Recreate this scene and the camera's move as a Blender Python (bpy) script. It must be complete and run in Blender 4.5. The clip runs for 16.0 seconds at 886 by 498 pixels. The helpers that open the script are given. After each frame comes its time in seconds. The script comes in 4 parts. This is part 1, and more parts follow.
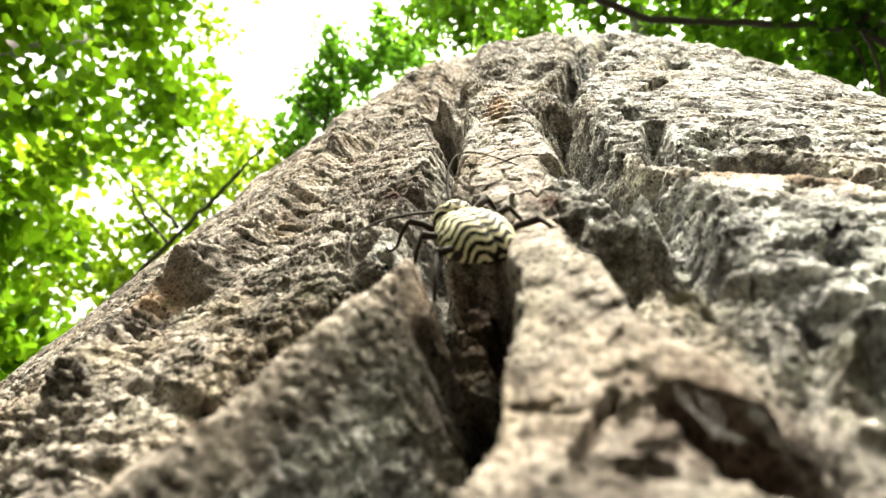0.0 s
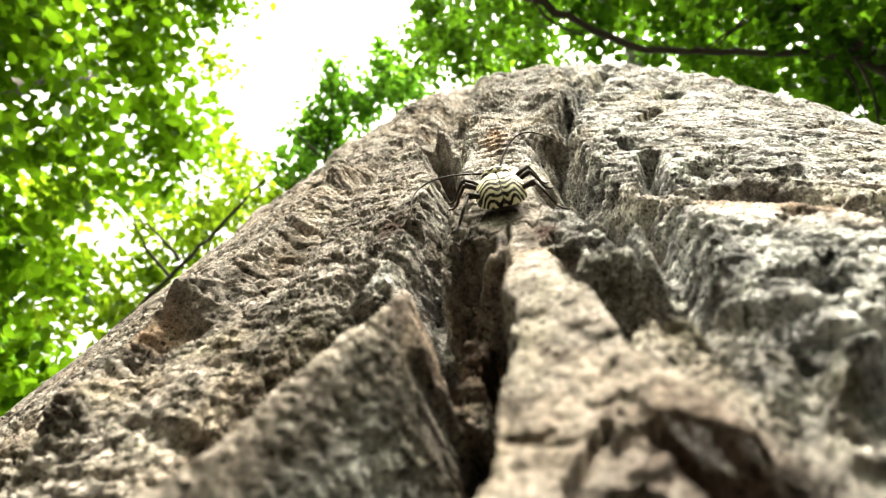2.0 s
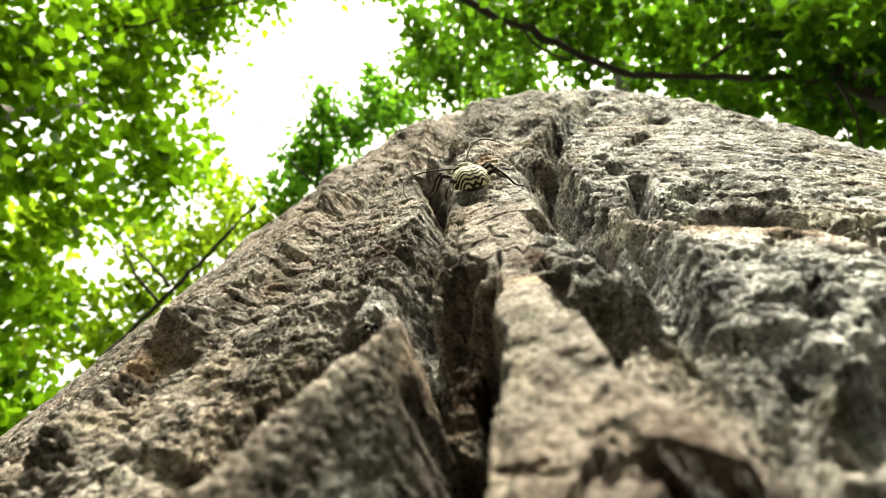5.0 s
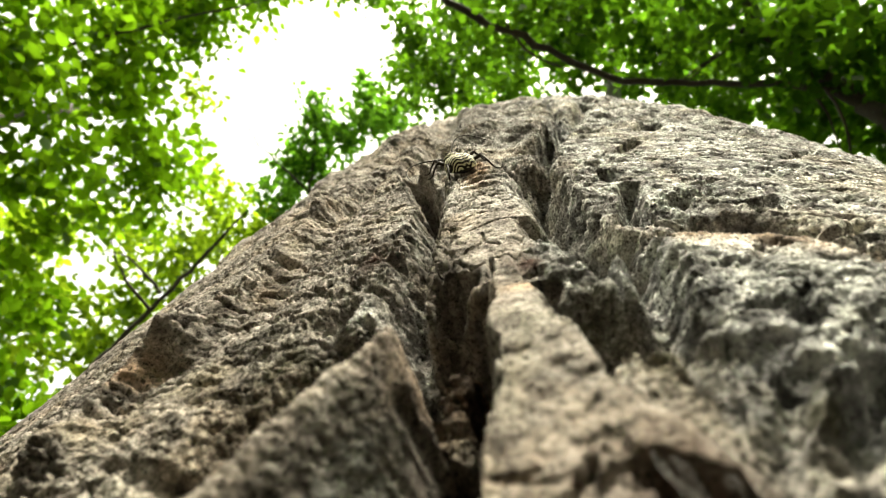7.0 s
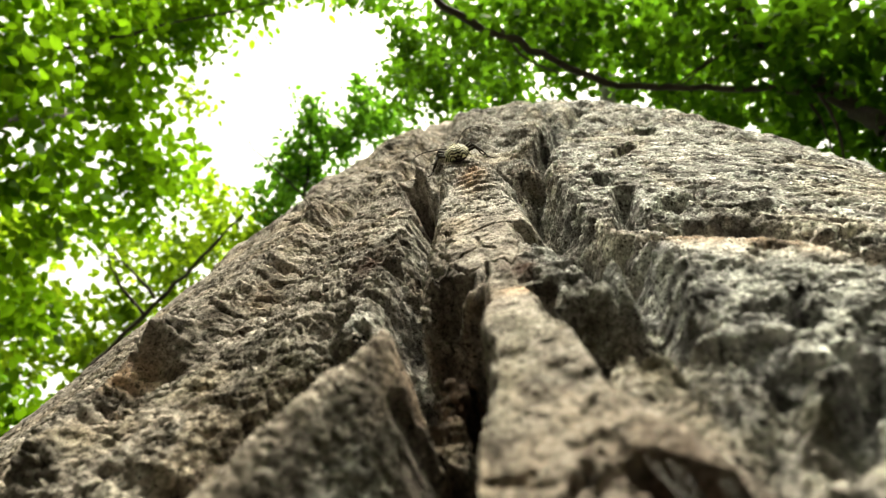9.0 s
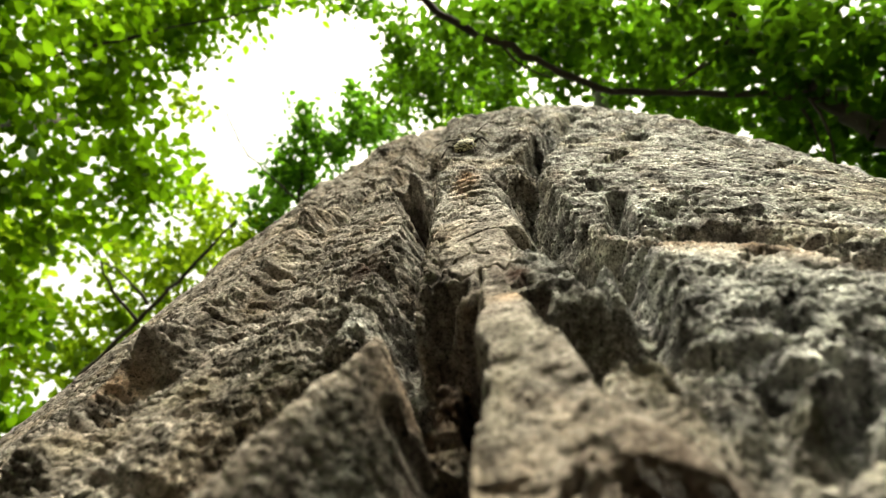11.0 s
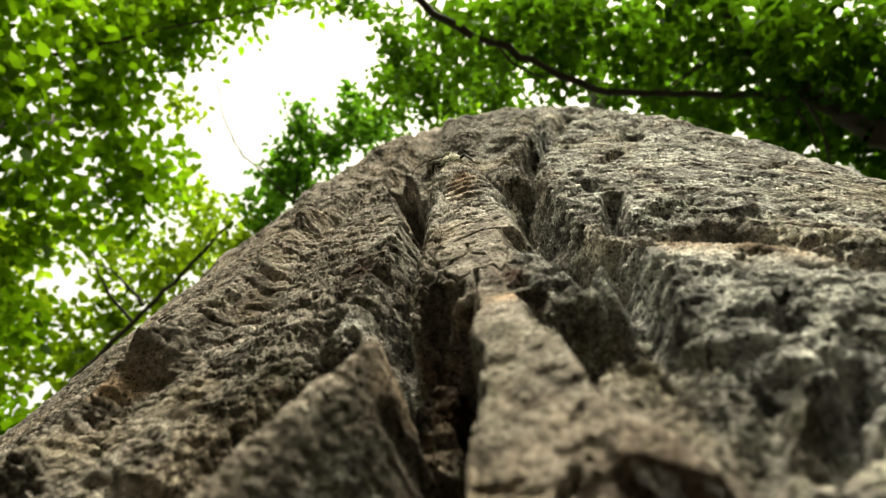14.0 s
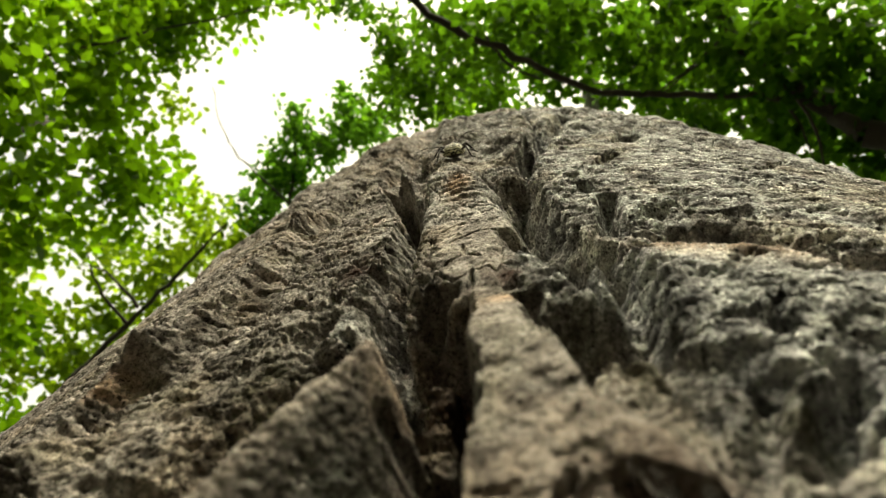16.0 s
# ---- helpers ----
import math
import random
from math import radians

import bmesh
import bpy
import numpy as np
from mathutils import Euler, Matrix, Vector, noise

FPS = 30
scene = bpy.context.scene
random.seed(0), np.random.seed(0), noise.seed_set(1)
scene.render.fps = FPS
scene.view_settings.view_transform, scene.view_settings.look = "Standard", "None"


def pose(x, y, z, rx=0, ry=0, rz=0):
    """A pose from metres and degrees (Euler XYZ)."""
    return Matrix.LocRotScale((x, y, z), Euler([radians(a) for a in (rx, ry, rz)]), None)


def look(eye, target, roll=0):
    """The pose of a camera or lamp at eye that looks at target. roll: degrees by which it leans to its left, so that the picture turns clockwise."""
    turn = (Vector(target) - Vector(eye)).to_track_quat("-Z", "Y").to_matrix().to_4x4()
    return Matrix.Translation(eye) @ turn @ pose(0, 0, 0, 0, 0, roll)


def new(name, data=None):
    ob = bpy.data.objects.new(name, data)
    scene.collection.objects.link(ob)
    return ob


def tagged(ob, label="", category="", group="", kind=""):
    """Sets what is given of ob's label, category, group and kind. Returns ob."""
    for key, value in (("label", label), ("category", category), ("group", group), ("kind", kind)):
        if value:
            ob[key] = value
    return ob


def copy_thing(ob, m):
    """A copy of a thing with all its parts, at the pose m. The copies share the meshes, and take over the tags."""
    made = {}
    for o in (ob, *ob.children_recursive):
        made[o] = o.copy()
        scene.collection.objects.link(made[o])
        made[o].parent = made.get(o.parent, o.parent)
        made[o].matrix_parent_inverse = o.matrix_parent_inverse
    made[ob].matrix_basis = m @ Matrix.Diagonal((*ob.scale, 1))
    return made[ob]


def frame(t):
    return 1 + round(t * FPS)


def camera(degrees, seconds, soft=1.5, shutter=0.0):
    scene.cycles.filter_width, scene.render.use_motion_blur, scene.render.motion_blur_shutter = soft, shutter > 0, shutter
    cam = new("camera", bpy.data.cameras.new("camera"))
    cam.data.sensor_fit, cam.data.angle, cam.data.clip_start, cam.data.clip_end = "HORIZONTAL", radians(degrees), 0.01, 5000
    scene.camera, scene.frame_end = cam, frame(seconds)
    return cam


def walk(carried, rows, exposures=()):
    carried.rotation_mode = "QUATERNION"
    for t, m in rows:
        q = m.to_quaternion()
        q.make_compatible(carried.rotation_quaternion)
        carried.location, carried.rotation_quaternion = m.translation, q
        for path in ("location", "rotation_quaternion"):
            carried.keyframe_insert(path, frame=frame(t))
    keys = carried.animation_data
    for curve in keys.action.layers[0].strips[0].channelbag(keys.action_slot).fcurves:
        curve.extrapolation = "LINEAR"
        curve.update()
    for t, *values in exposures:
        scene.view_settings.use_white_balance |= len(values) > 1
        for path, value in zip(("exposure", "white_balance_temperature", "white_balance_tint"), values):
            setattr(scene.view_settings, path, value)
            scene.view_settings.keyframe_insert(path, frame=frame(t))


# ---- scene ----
import itertools

ZC = 1.30                      # height of the lens above the forest floor

# ---- camera and its path ----
cam = camera(70, 16.0, soft=0.9)
cam.data.dof.use_dof = True
cam.data.dof.focus_distance = 0.155
cam.data.dof.aperture_fstop = 31.0
PATH = [
    (0.0, -0.0008, 0.0012, 0.0007, 157.98, -4.95, 0.11),
    (0.5, -0.0007, 0.0011, 0.0004, 158.63, -4.95, 0.27),
    (1.0, -0.0003, 0.0009, 0.0005, 159.20, -4.88, 0.53),
    (1.5, -0.0002, 0.0007, 0.0003, 159.85, -4.80, 0.72),
    (2.0, -0.0001, 0.0007, 0.0002, 160.59, -4.82, 0.80),
    (2.5, -0.0001, 0.0005, 0.0001, 161.36, -4.84, 0.91),
    (3.0, -0.0002, 0.0003, 0.0002, 161.92, -4.76, 0.95),
    (3.5, -0.0001, 0.0002, 0.0000, 162.34, -4.65, 0.97),
    (4.0, -0.0001, 0.0002, 0.0000, 162.49, -4.37, 1.03),
    (6.5, 0.0001, 0.0001, 0.0002, 163.13, -3.47, 0.89),
    (7.0, 0.0000, 0.0000, 0.0001, 163.24, -3.27, 0.90),
    (7.5, 0.0000, 0.0000, 0.0001, 163.38, -3.15, 0.86),
    (8.0, 0.0001, 0.0000, 0.0000, 163.54, -3.04, 0.85),
    (8.5, 0.0000, 0.0001, 0.0001, 163.61, -2.97, 0.81),
    (9.0, 0.0000, 0.0000, 0.0000, 163.63, -2.85, 0.84),
    (11.5, 0.0002, -0.0002, -0.0001, 164.23, -2.27, 0.85),
    (12.0, 0.0002, -0.0002, -0.0001, 164.31, -2.24, 0.88),
    (12.5, 0.0001, -0.0001, -0.0001, 164.31, -2.17, 0.88),
    (13.0, 0.0002, -0.0001, -0.0001, 164.23, -2.11, 0.82),
    (13.5, 0.0001, -0.0001, 0.0000, 164.17, -2.03, 0.87),
    (14.0, 0.0002, -0.0002, -0.0001, 164.16, -1.96, 0.85),
    (14.5, 0.0002, -0.0001, 0.0001, 164.23, -1.89, 0.81),
    (15.0, 0.0003, -0.0001, 0.0000, 164.29, -1.78, 0.85),
    (15.5, 0.0002, -0.0001, 0.0001, 164.27, -1.67, 0.85),
    (16.0, 0.0002, -0.0002, 0.0000, 164.23, -1.54, 0.86),
]
walk(cam, [(t, pose(x, y, ZC + z, rx, ry, rz)) for t, x, y, z, rx, ry, rz in PATH],
     exposures=[(t, ev, k, tint) for t, ev, k, tint in ((0.0, 2.80, 7100, 4), (2.0, 2.71, 7100, 4), (4.0, 2.40, 7180, 2), (8.0, 2.05, 7400, 0), (12.0, 1.63, 7600, -1), (16.0, 1.29, 7850, -2))])

# ---- daylight: bright hazy sky over the wood, sun high ----
SUN_ELEV, SUN_AZ = 57.0, 172.0     # degrees; azimuth clockwise from +y
world = bpy.data.worlds.new("sky")
scene.world = world
world.use_nodes = True
wn = world.node_tree.nodes
wl = world.node_tree.links
sky = wn.new("ShaderNodeTexSky")
sky.sky_type = "NISHITA"
sky.sun_disc = False
sky.sun_elevation = radians(SUN_ELEV)
sky.sun_rotation = radians(SUN_AZ)
sky.air_density, sky.dust_density, sky.ozone_density = 0.45, 10.0, 0.0
wn["Background"].inputs["Strength"].default_value = 0.15
haze = wn.new("ShaderNodeMix")          # thin white haze over the whole sky
haze.data_type = "RGBA"
haze.inputs[0].default_value = 0.5
haze.inputs[7].default_value = (5.2, 5.1, 4.85, 1)
wl.new(sky.outputs[0], haze.inputs[6])
wl.new(haze.outputs[2], wn["Background"].inputs["Color"])
sun_data = bpy.data.lights.new("sun", "SUN")
sun_data.energy, sun_data.angle, sun_data.color = 3.4, radians(40), (1.0, 0.97, 0.92)
sun = new("sun", sun_data)
sd = Vector((math.sin(radians(SUN_AZ)) * math.cos(radians(SUN_ELEV)),
             math.cos(radians(SUN_AZ)) * math.cos(radians(SUN_ELEV)), math.sin(radians(SUN_ELEV))))
sun.matrix_world = look(sd * 30, (0, 0, 0))


# ---- materials ----
class Mat:
    """A small node-graph writer."""

    def __init__(self, name):
        self.m = bpy.data.materials.new(name)
        self.m.use_nodes = True
        self.n = self.m.node_tree.nodes
        self.l = self.m.node_tree.links
        self.bsdf = self.n["Principled BSDF"]
        self.out = self.n["Material Output"]

    def node(self, kind, **inputs):
        nd = self.n.new(kind)
        for k, v in inputs.items():
            self.put(nd.inputs[k.replace("_", " ")], v)
        return nd

    def put(self, sock, v):
        if isinstance(v, bpy.types.NodeSocket):
            self.l.new(v, sock)
        else:
            sock.default_value = v

    def coord(self):
        return self.n.new("ShaderNodeTexCoord").outputs["Object"]

    def noise(self, vec, scale, detail=4.0, rough=0.6, stretch=None):
        if stretch:
            mp = self.n.new("ShaderNodeMapping")
            mp.inputs["Scale"].default_value = stretch
            self.l.new(vec, mp.inputs["Vector"])
            vec = mp.outputs[0]
        nd = self.node("ShaderNodeTexNoise", Vector=vec, Scale=scale, Detail=detail, Roughness=rough)
        return nd.outputs["Fac"]

    def ramp(self, fac, *stops):
        nd = self.n.new("ShaderNodeValToRGB")
        el = nd.color_ramp.elements
        while len(el) < len(stops):
            el.new(0.5)
        for e, (p, c) in zip(el, stops):
            e.position = p
            e.color = (*c, 1) if isinstance(c, tuple) else (c, c, c, 1)
        self.l.new(fac, nd.inputs[0])
        return nd.outputs[0]

    def mix(self, fac, a, b, mode="MIX"):
        nd = self.n.new("ShaderNodeMix")
        nd.data_type, nd.blend_type = "RGBA", mode
        self.put(nd.inputs[0], fac)
        for s, v in ((nd.inputs[6], a), (nd.inputs[7], b)):
            self.put(s, (*v, 1) if isinstance(v, tuple) else v)
        return nd.outputs[2]

    def math(self, op, a, b=0.0, c=0.0):
        nd = self.n.new("ShaderNodeMath")
        nd.operation = op
        for s, v in zip(nd.inputs, (a, b, c)):
            self.put(s, v)
        return nd.outputs[0]

    def attr(self, name):
        nd = self.n.new("ShaderNodeAttribute")
        nd.attribute_name = name
        return nd.outputs["Fac"]

    def bump(self, height, dist, strength=1.0, normal=None):
        nd = self.node("ShaderNodeBump", Height=height, Distance=dist, Strength=strength)
        if normal is not None:
            self.l.new(normal, nd.inputs["Normal"])
        return nd.outputs[0]


def bark_material():
    m = Mat("bark")
    v = m.coord()
    coarse = m.noise(v, 55, 5, 0.65)
    fine = m.noise(v, 420, 8, 0.75)
    grit = m.noise(v, 1300, 6, 0.75)
    grey = m.ramp(fine, (0.28, (0.105, 0.098, 0.094)), (0.46, (0.315, 0.307, 0.303)), (0.70, (0.50, 0.495, 0.495)))
    warm = m.ramp(fine, (0.28, (0.092, 0.070, 0.056)), (0.47, (0.250, 0.216, 0.186)), (0.72, (0.44, 0.40, 0.355)))
    brown = m.ramp(fine, (0.28, (0.088, 0.076, 0.066)), (0.46, (0.290, 0.253, 0.220)), (0.70, (0.47, 0.420, 0.370)))
    grey = m.mix(m.ramp(m.attr("lichen"), (0.2, 0.0), (0.8, 1.0)), brown, grey)
    tan_f = m.math("MULTIPLY", m.attr("tan"), m.ramp(coarse, (0.30, 0.25), (0.50, 1.0)))
    col = m.mix(tan_f, grey, warm)
    # crust of pale grey-green lichen
    crust = m.ramp(m.noise(v, 190, 6, 0.75), (0.49, 0.0), (0.56, 1.0))
    lich = m.ramp(m.noise(v, 900, 5, 0.8), (0.36, (0.13, 0.13, 0.112)), (0.50, (0.50, 0.50, 0.46)), (0.64, (0.80, 0.80, 0.765)))
    lf = m.math("MULTIPLY", crust, m.attr("lichen"))
    col = m.mix(lf, col, lich)
    # greenish algae film
    alg = m.ramp(m.noise(v, 75, 5, 0.6), (0.52, 0.0), (0.70, 1.0))
    col = m.mix(m.math("MULTIPLY", alg, 0.3), col, (0.16, 0.17, 0.09))
    # red-brown inner bark where plates broke away, and painted shade in cleft and hollow
    col = m.mix(m.math("MULTIPLY", m.attr("raw_shade"), m.ramp(coarse, (0.35, 0.65), (0.6, 1.0))), col, (0.050, 0.025, 0.017))
    col = m.mix(m.math("MULTIPLY", m.attr("rust"), m.ramp(fine, (0.38, 0.2), (0.5, 1.0))), col, (0.60, 0.42, 0.29))
    # whitish patches; on slab and ledges they paint in the light
    col = m.mix(m.math("MULTIPLY", m.attr("pale"), m.ramp(fine, (0.36, 0.3), (0.5, 1.0))), col, (0.74, 0.73, 0.69))
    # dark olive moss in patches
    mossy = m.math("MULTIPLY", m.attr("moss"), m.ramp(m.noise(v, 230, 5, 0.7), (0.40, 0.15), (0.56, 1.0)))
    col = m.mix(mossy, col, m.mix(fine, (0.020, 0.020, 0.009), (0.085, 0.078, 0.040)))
    # small dark specks
    speck = m.ramp(m.noise(v, 900, 3, 0.6), (0.33, 1.0), (0.42, 0.0))
    col = m.mix(m.math("MULTIPLY", speck, 0.88), col, (0.035, 0.028, 0.022))
    # weather stains
    stain = m.ramp(m.noise(v, 95, 6, 0.7), (0.34, 0.28), (0.50, 1.0), (0.68, 1.42))
    col = m.mix(1.0, col, stain, "MULTIPLY")
    ochre = m.ramp(m.noise(v, 48, 4, 0.6, (1, 1, 0.6)), (0.50, 0.0), (0.63, 0.5))
    col = m.mix(ochre, col, m.mix(1.0, col, (1.08, 0.95, 0.78), "MULTIPLY"))
    # dirt and fungus grain
    grain = m.ramp(grit, (0.36, (0.30, 0.303, 0.306)), (0.50, (0.92, 0.94, 0.96)), (0.65, (1.42, 1.44, 1.47)))
    col = m.mix(1.0, col, grain, "MULTIPLY")
    m.put(m.bsdf.inputs["Base Color"], col)
    m.bsdf.inputs["Roughness"].default_value = 0.95
    m.bsdf.inputs["Specular IOR Level"].default_value = 0.05
    b = m.bump(m.math("MULTIPLY", fine, m.math("MULTIPLY_ADD", m.attr("tan"), -0.55, 1.0)), 0.0007, 1.0)
    b = m.bump(grit, 0.0003, 1.0, b)
    m.put(m.bsdf.inputs["Normal"], b)
    return m.m


def leaf_material(name, dark, light, through_col, amount):
    m = Mat(name)
    v = m.coord()
    geo = m.n.new("ShaderNodeNewGeometry")
    rnd = geo.outputs["Random Per Island"]
    vein = m.noise(v, 60, 3, 0.6)
    col = m.mix(rnd, tuple(c * 0.7 for c in dark), light)
    col = m.mix(m.math("MULTIPLY", vein, 0.35), col, tuple(c * 0.5 for c in dark))
    m.put(m.bsdf.inputs["Base Color"], col)
    m.bsdf.inputs["Roughness"].default_value = 0.55
    m.bsdf.inputs["Specular IOR Level"].default_value = 0.15
    tr = m.n.new("ShaderNodeBsdfTranslucent")
    m.put(tr.inputs["Color"], m.mix(rnd, tuple(c * 0.4 for c in through_col), tuple(c * 1.15 for c in through_col)))
    sh = m.n.new("ShaderNodeMixShader")
    sh.inputs[0].default_value = amount
    m.l.new(m.bsdf.outputs[0], sh.inputs[1])
    m.l.new(tr.outputs[0], sh.inputs[2])
    m.l.new(sh.outputs[0], m.out.inputs["Surface"])
    return m.m


def branch_material(name, a, b):
    m = Mat(name)
    v = m.coord()
    f = m.noise(v, 14, 6, 0.65, (1, 1, 0.35))
    g = m.noise(v, 90, 4, 0.6)
    col = m.mix(f, a, b)
    col = m.mix(m.ramp(g, (0.6, 0.0), (0.7, 0.4)), col, (0.15, 0.16, 0.11))
    m.put(m.bsdf.inputs["Base Color"], col)
    m.bsdf.inputs["Roughness"].default_value = 0.9
    m.put(m.bsdf.inputs["Normal"], m.bump(f, 0.01, 0.8))
    return m.m


def ground_material():
    m = Mat("leaf_litter")
    v = m.coord()
    a = m.noise(v, 6, 6, 0.7)
    b = m.noise(v, 40, 5, 0.7)
    col = m.ramp(b, (0.3, (0.008, 0.006, 0.004)), (0.5, (0.030, 0.021, 0.014)), (0.75, (0.070, 0.050, 0.030)))
    col = m.mix(m.ramp(a, (0.5, 0.0), (0.65, 0.8)), col, (0.028, 0.048, 0.012))
    m.put(m.bsdf.inputs["Base Color"], col)
    m.bsdf.inputs["Roughness"].default_value = 0.95
    m.put(m.bsdf.inputs["Normal"], m.bump(b, 0.03, 1.0))
    return m.m


BARK = bark_material()
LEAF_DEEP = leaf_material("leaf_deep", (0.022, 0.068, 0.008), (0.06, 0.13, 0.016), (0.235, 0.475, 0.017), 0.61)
# brighter, yellower leaves: sunlight put into the colour
LEAF_SUN_TINT = leaf_material("leaf_sun_tint", (0.05, 0.12, 0.015), (0.10, 0.19, 0.03), (0.33, 0.52, 0.025), 0.58)
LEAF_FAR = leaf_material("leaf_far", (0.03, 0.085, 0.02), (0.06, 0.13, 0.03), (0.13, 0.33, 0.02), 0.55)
# darker leaf greens: the wood's shade put into the colour
LEAF_SHADE_TINT = leaf_material("leaf_shade_tint", (0.013, 0.046, 0.006), (0.034, 0.090, 0.012), (0.115, 0.27, 0.012), 0.55)
WOOD_DARK = branch_material("branch_bark", (0.018, 0.014, 0.011), (0.060, 0.048, 0.036))
WOOD_PALE = branch_material("pale_branch_bark", (0.10, 0.10, 0.08), (0.20, 0.20, 0.17))
GROUND = ground_material()


# ---- mesh helpers ----
def fill(me, verts, faces):
    """Fills a mesh from numpy arrays: verts (n, 3), faces (m, 3 or 4)."""
    k = faces.shape[1]
    me.vertices.add(len(verts))
    me.vertices.foreach_set("co", np.ascontiguousarray(verts, dtype=np.float32).ravel())
    me.loops.add(faces.size)
    me.loops.foreach_set("vertex_index", np.ascontiguousarray(faces, dtype=np.int32).ravel())
    me.polygons.add(len(faces))
    me.polygons.foreach_set("loop_start", np.arange(0, faces.size, k, dtype=np.int32))
    me.update(calc_edges=True)
    me.polygons.foreach_set("use_smooth", np.ones(len(faces), dtype=bool))
    me.update()


def mesh_object(name, verts, faces, material, parent=None, label=""):
    me = bpy.data.meshes.new(name)
    fill(me, np.asarray(verts, dtype=float), np.asarray(faces))
    me.materials.append(material)
    ob = new(name, me)
    if parent is not None:
        ob.parent = parent
    if label:
        ob["label"] = label
    return ob


def part(name, bm, material, parent, label="", smooth=True):
    me = bpy.data.meshes.new(name)
    bm.to_mesh(me)
    bm.free()
    me.materials.append(material)
    if smooth:
        me.polygons.foreach_set("use_smooth", [True] * len(me.polygons))
    ob = new(name, me)
    ob.parent = parent
    if label:
        ob["label"] = label
    return ob


def hash2(ix, iy, seed):
    n = (ix.astype(np.int64) * 374761393 + iy.astype(np.int64) * 668265263 + seed * 1442695041) & 0xFFFFFFFF
    n = ((n ^ (n >> 13)) * 1274126177) & 0xFFFFFFFF
    n = (n ^ (n >> 16)) & 0xFFFFFFFF
    return n / 4294967295.0


def vnoise(x, y, seed):
    """Smooth value noise, -1 to 1."""
    ix, iy = np.floor(x), np.floor(y)
    fx, fy = x - ix, y - iy
    fx, fy = fx * fx * fx * (fx * (fx * 6 - 15) + 10), fy * fy * fy * (fy * (fy * 6 - 15) + 10)
    a, b = hash2(ix, iy, seed), hash2(ix + 1, iy, seed)
    c, d = hash2(ix, iy + 1, seed), hash2(ix + 1, iy + 1, seed)
    return 2 * ((a + (b - a) * fx) * (1 - fy) + (c + (d - c) * fx) * fy) - 1


def fbm(x, y, seed, octaves=4, gain=0.5):
    out, amp, tot = np.zeros_like(x), 1.0, 0.0
    for o in range(octaves):
        # each octave is turned a little, so that no lattice shows
        ca, sa = math.cos(0.7 * o + 0.3), math.sin(0.7 * o + 0.3)
        out += amp * vnoise((ca * x - sa * y) * 2 ** o + 17.3 * o, (sa * x + ca * y) * 2 ** o - 9.1 * o, seed + o)
        tot += amp
        amp *= gain
    return out / tot


def chips(x, y, seed):
    """Flaky crust: cells with their own tilt and level. Returns the height (-1 to 1), a random value and the nearness of the border."""
    ix, iy = np.floor(x), np.floor(y)
    best = np.full(x.shape, 9.0)
    second = np.full(x.shape, 9.0)
    hh, rr = np.zeros_like(x), np.zeros_like(x)
    for dx in (-1, 0, 1):
        for dy in (-1, 0, 1):
            cx, cy = ix + dx, iy + dy
            px, py = x - cx - hash2(cx, cy, seed), y - cy - hash2(cx, cy, seed + 1)
            d = px * px + py * py
            near = d < best
            second = np.where(near, best, np.minimum(second, d))
            r = hash2(cx, cy, seed + 2)
            tx, ty = hash2(cx, cy, seed + 3) - 0.5, hash2(cx, cy, seed + 4) - 0.5
            hh = np.where(near, (r - 0.5) * 1.0 + 1.3 * (tx * px + ty * py), hh)
            rr = np.where(near, r, rr)
            best = np.where(near, d, best)
    return hh, rr, np.sqrt(second) - np.sqrt(best)


def hash3(ix, iy, iz, seed):
    return hash2(ix + 131 * iz, iy - 57 * iz, seed)


def grains(x, y, z, seed):
    """Crust of small lumps in space: height (-1 to 1) and the nearness of the gap between two lumps."""
    ix, iy, iz = np.floor(x), np.floor(y), np.floor(z)
    best, second = np.full(x.shape, 9.0), np.full(x.shape, 9.0)
    hh = np.zeros_like(x)
    for dx, dy, dz in itertools.product((-1, 0, 1), repeat=3):
        cx, cy, cz = ix + dx, iy + dy, iz + dz
        r = hash3(cx, cy, cz, seed)
        px = x - cx - r
        py = y - cy - (r * 37.7) % 1.0
        pz = z - cz - (r * 91.3) % 1.0
        d = px * px + py * py + pz * pz
        near = d < best
        second = np.where(near, best, np.minimum(second, d))
        hh = np.where(near, 2 * ((r * 173.9) % 1.0) - 1 + 1.2 * (((r * 517.1) % 1.0) - 0.5) * px + 1.2 * (((r * 711.7) % 1.0) - 0.5) * py, hh)
        best = np.where(near, d, best)
    return hh, np.sqrt(second) - np.sqrt(best)


def smooth(a, b, x):
    t = np.clip((x - a) / (b - a), 0, 1)
    return t * t * (3 - 2 * t)


# ---- the big trunk: furrowed bark plates round a leaning bole ----
R0 = 0.30                                  # radius at breast height
AZ = radians(10.73)
TRUNK_X, TRUNK_Y = 0.0621, 0.3275
FRONT = (-math.sin(AZ), -math.cos(AZ))     # from the axis towards the open side
SIDE = (math.cos(AZ), -math.sin(AZ))


def lean(z):
    """How far the axis leans back at the height z over the lens."""
    u = np.maximum(0, z - 0.387)
    return np.where(u < 0.2766, 0.235 * u * u, 0.01798 + 0.13 * (u - 0.2766))


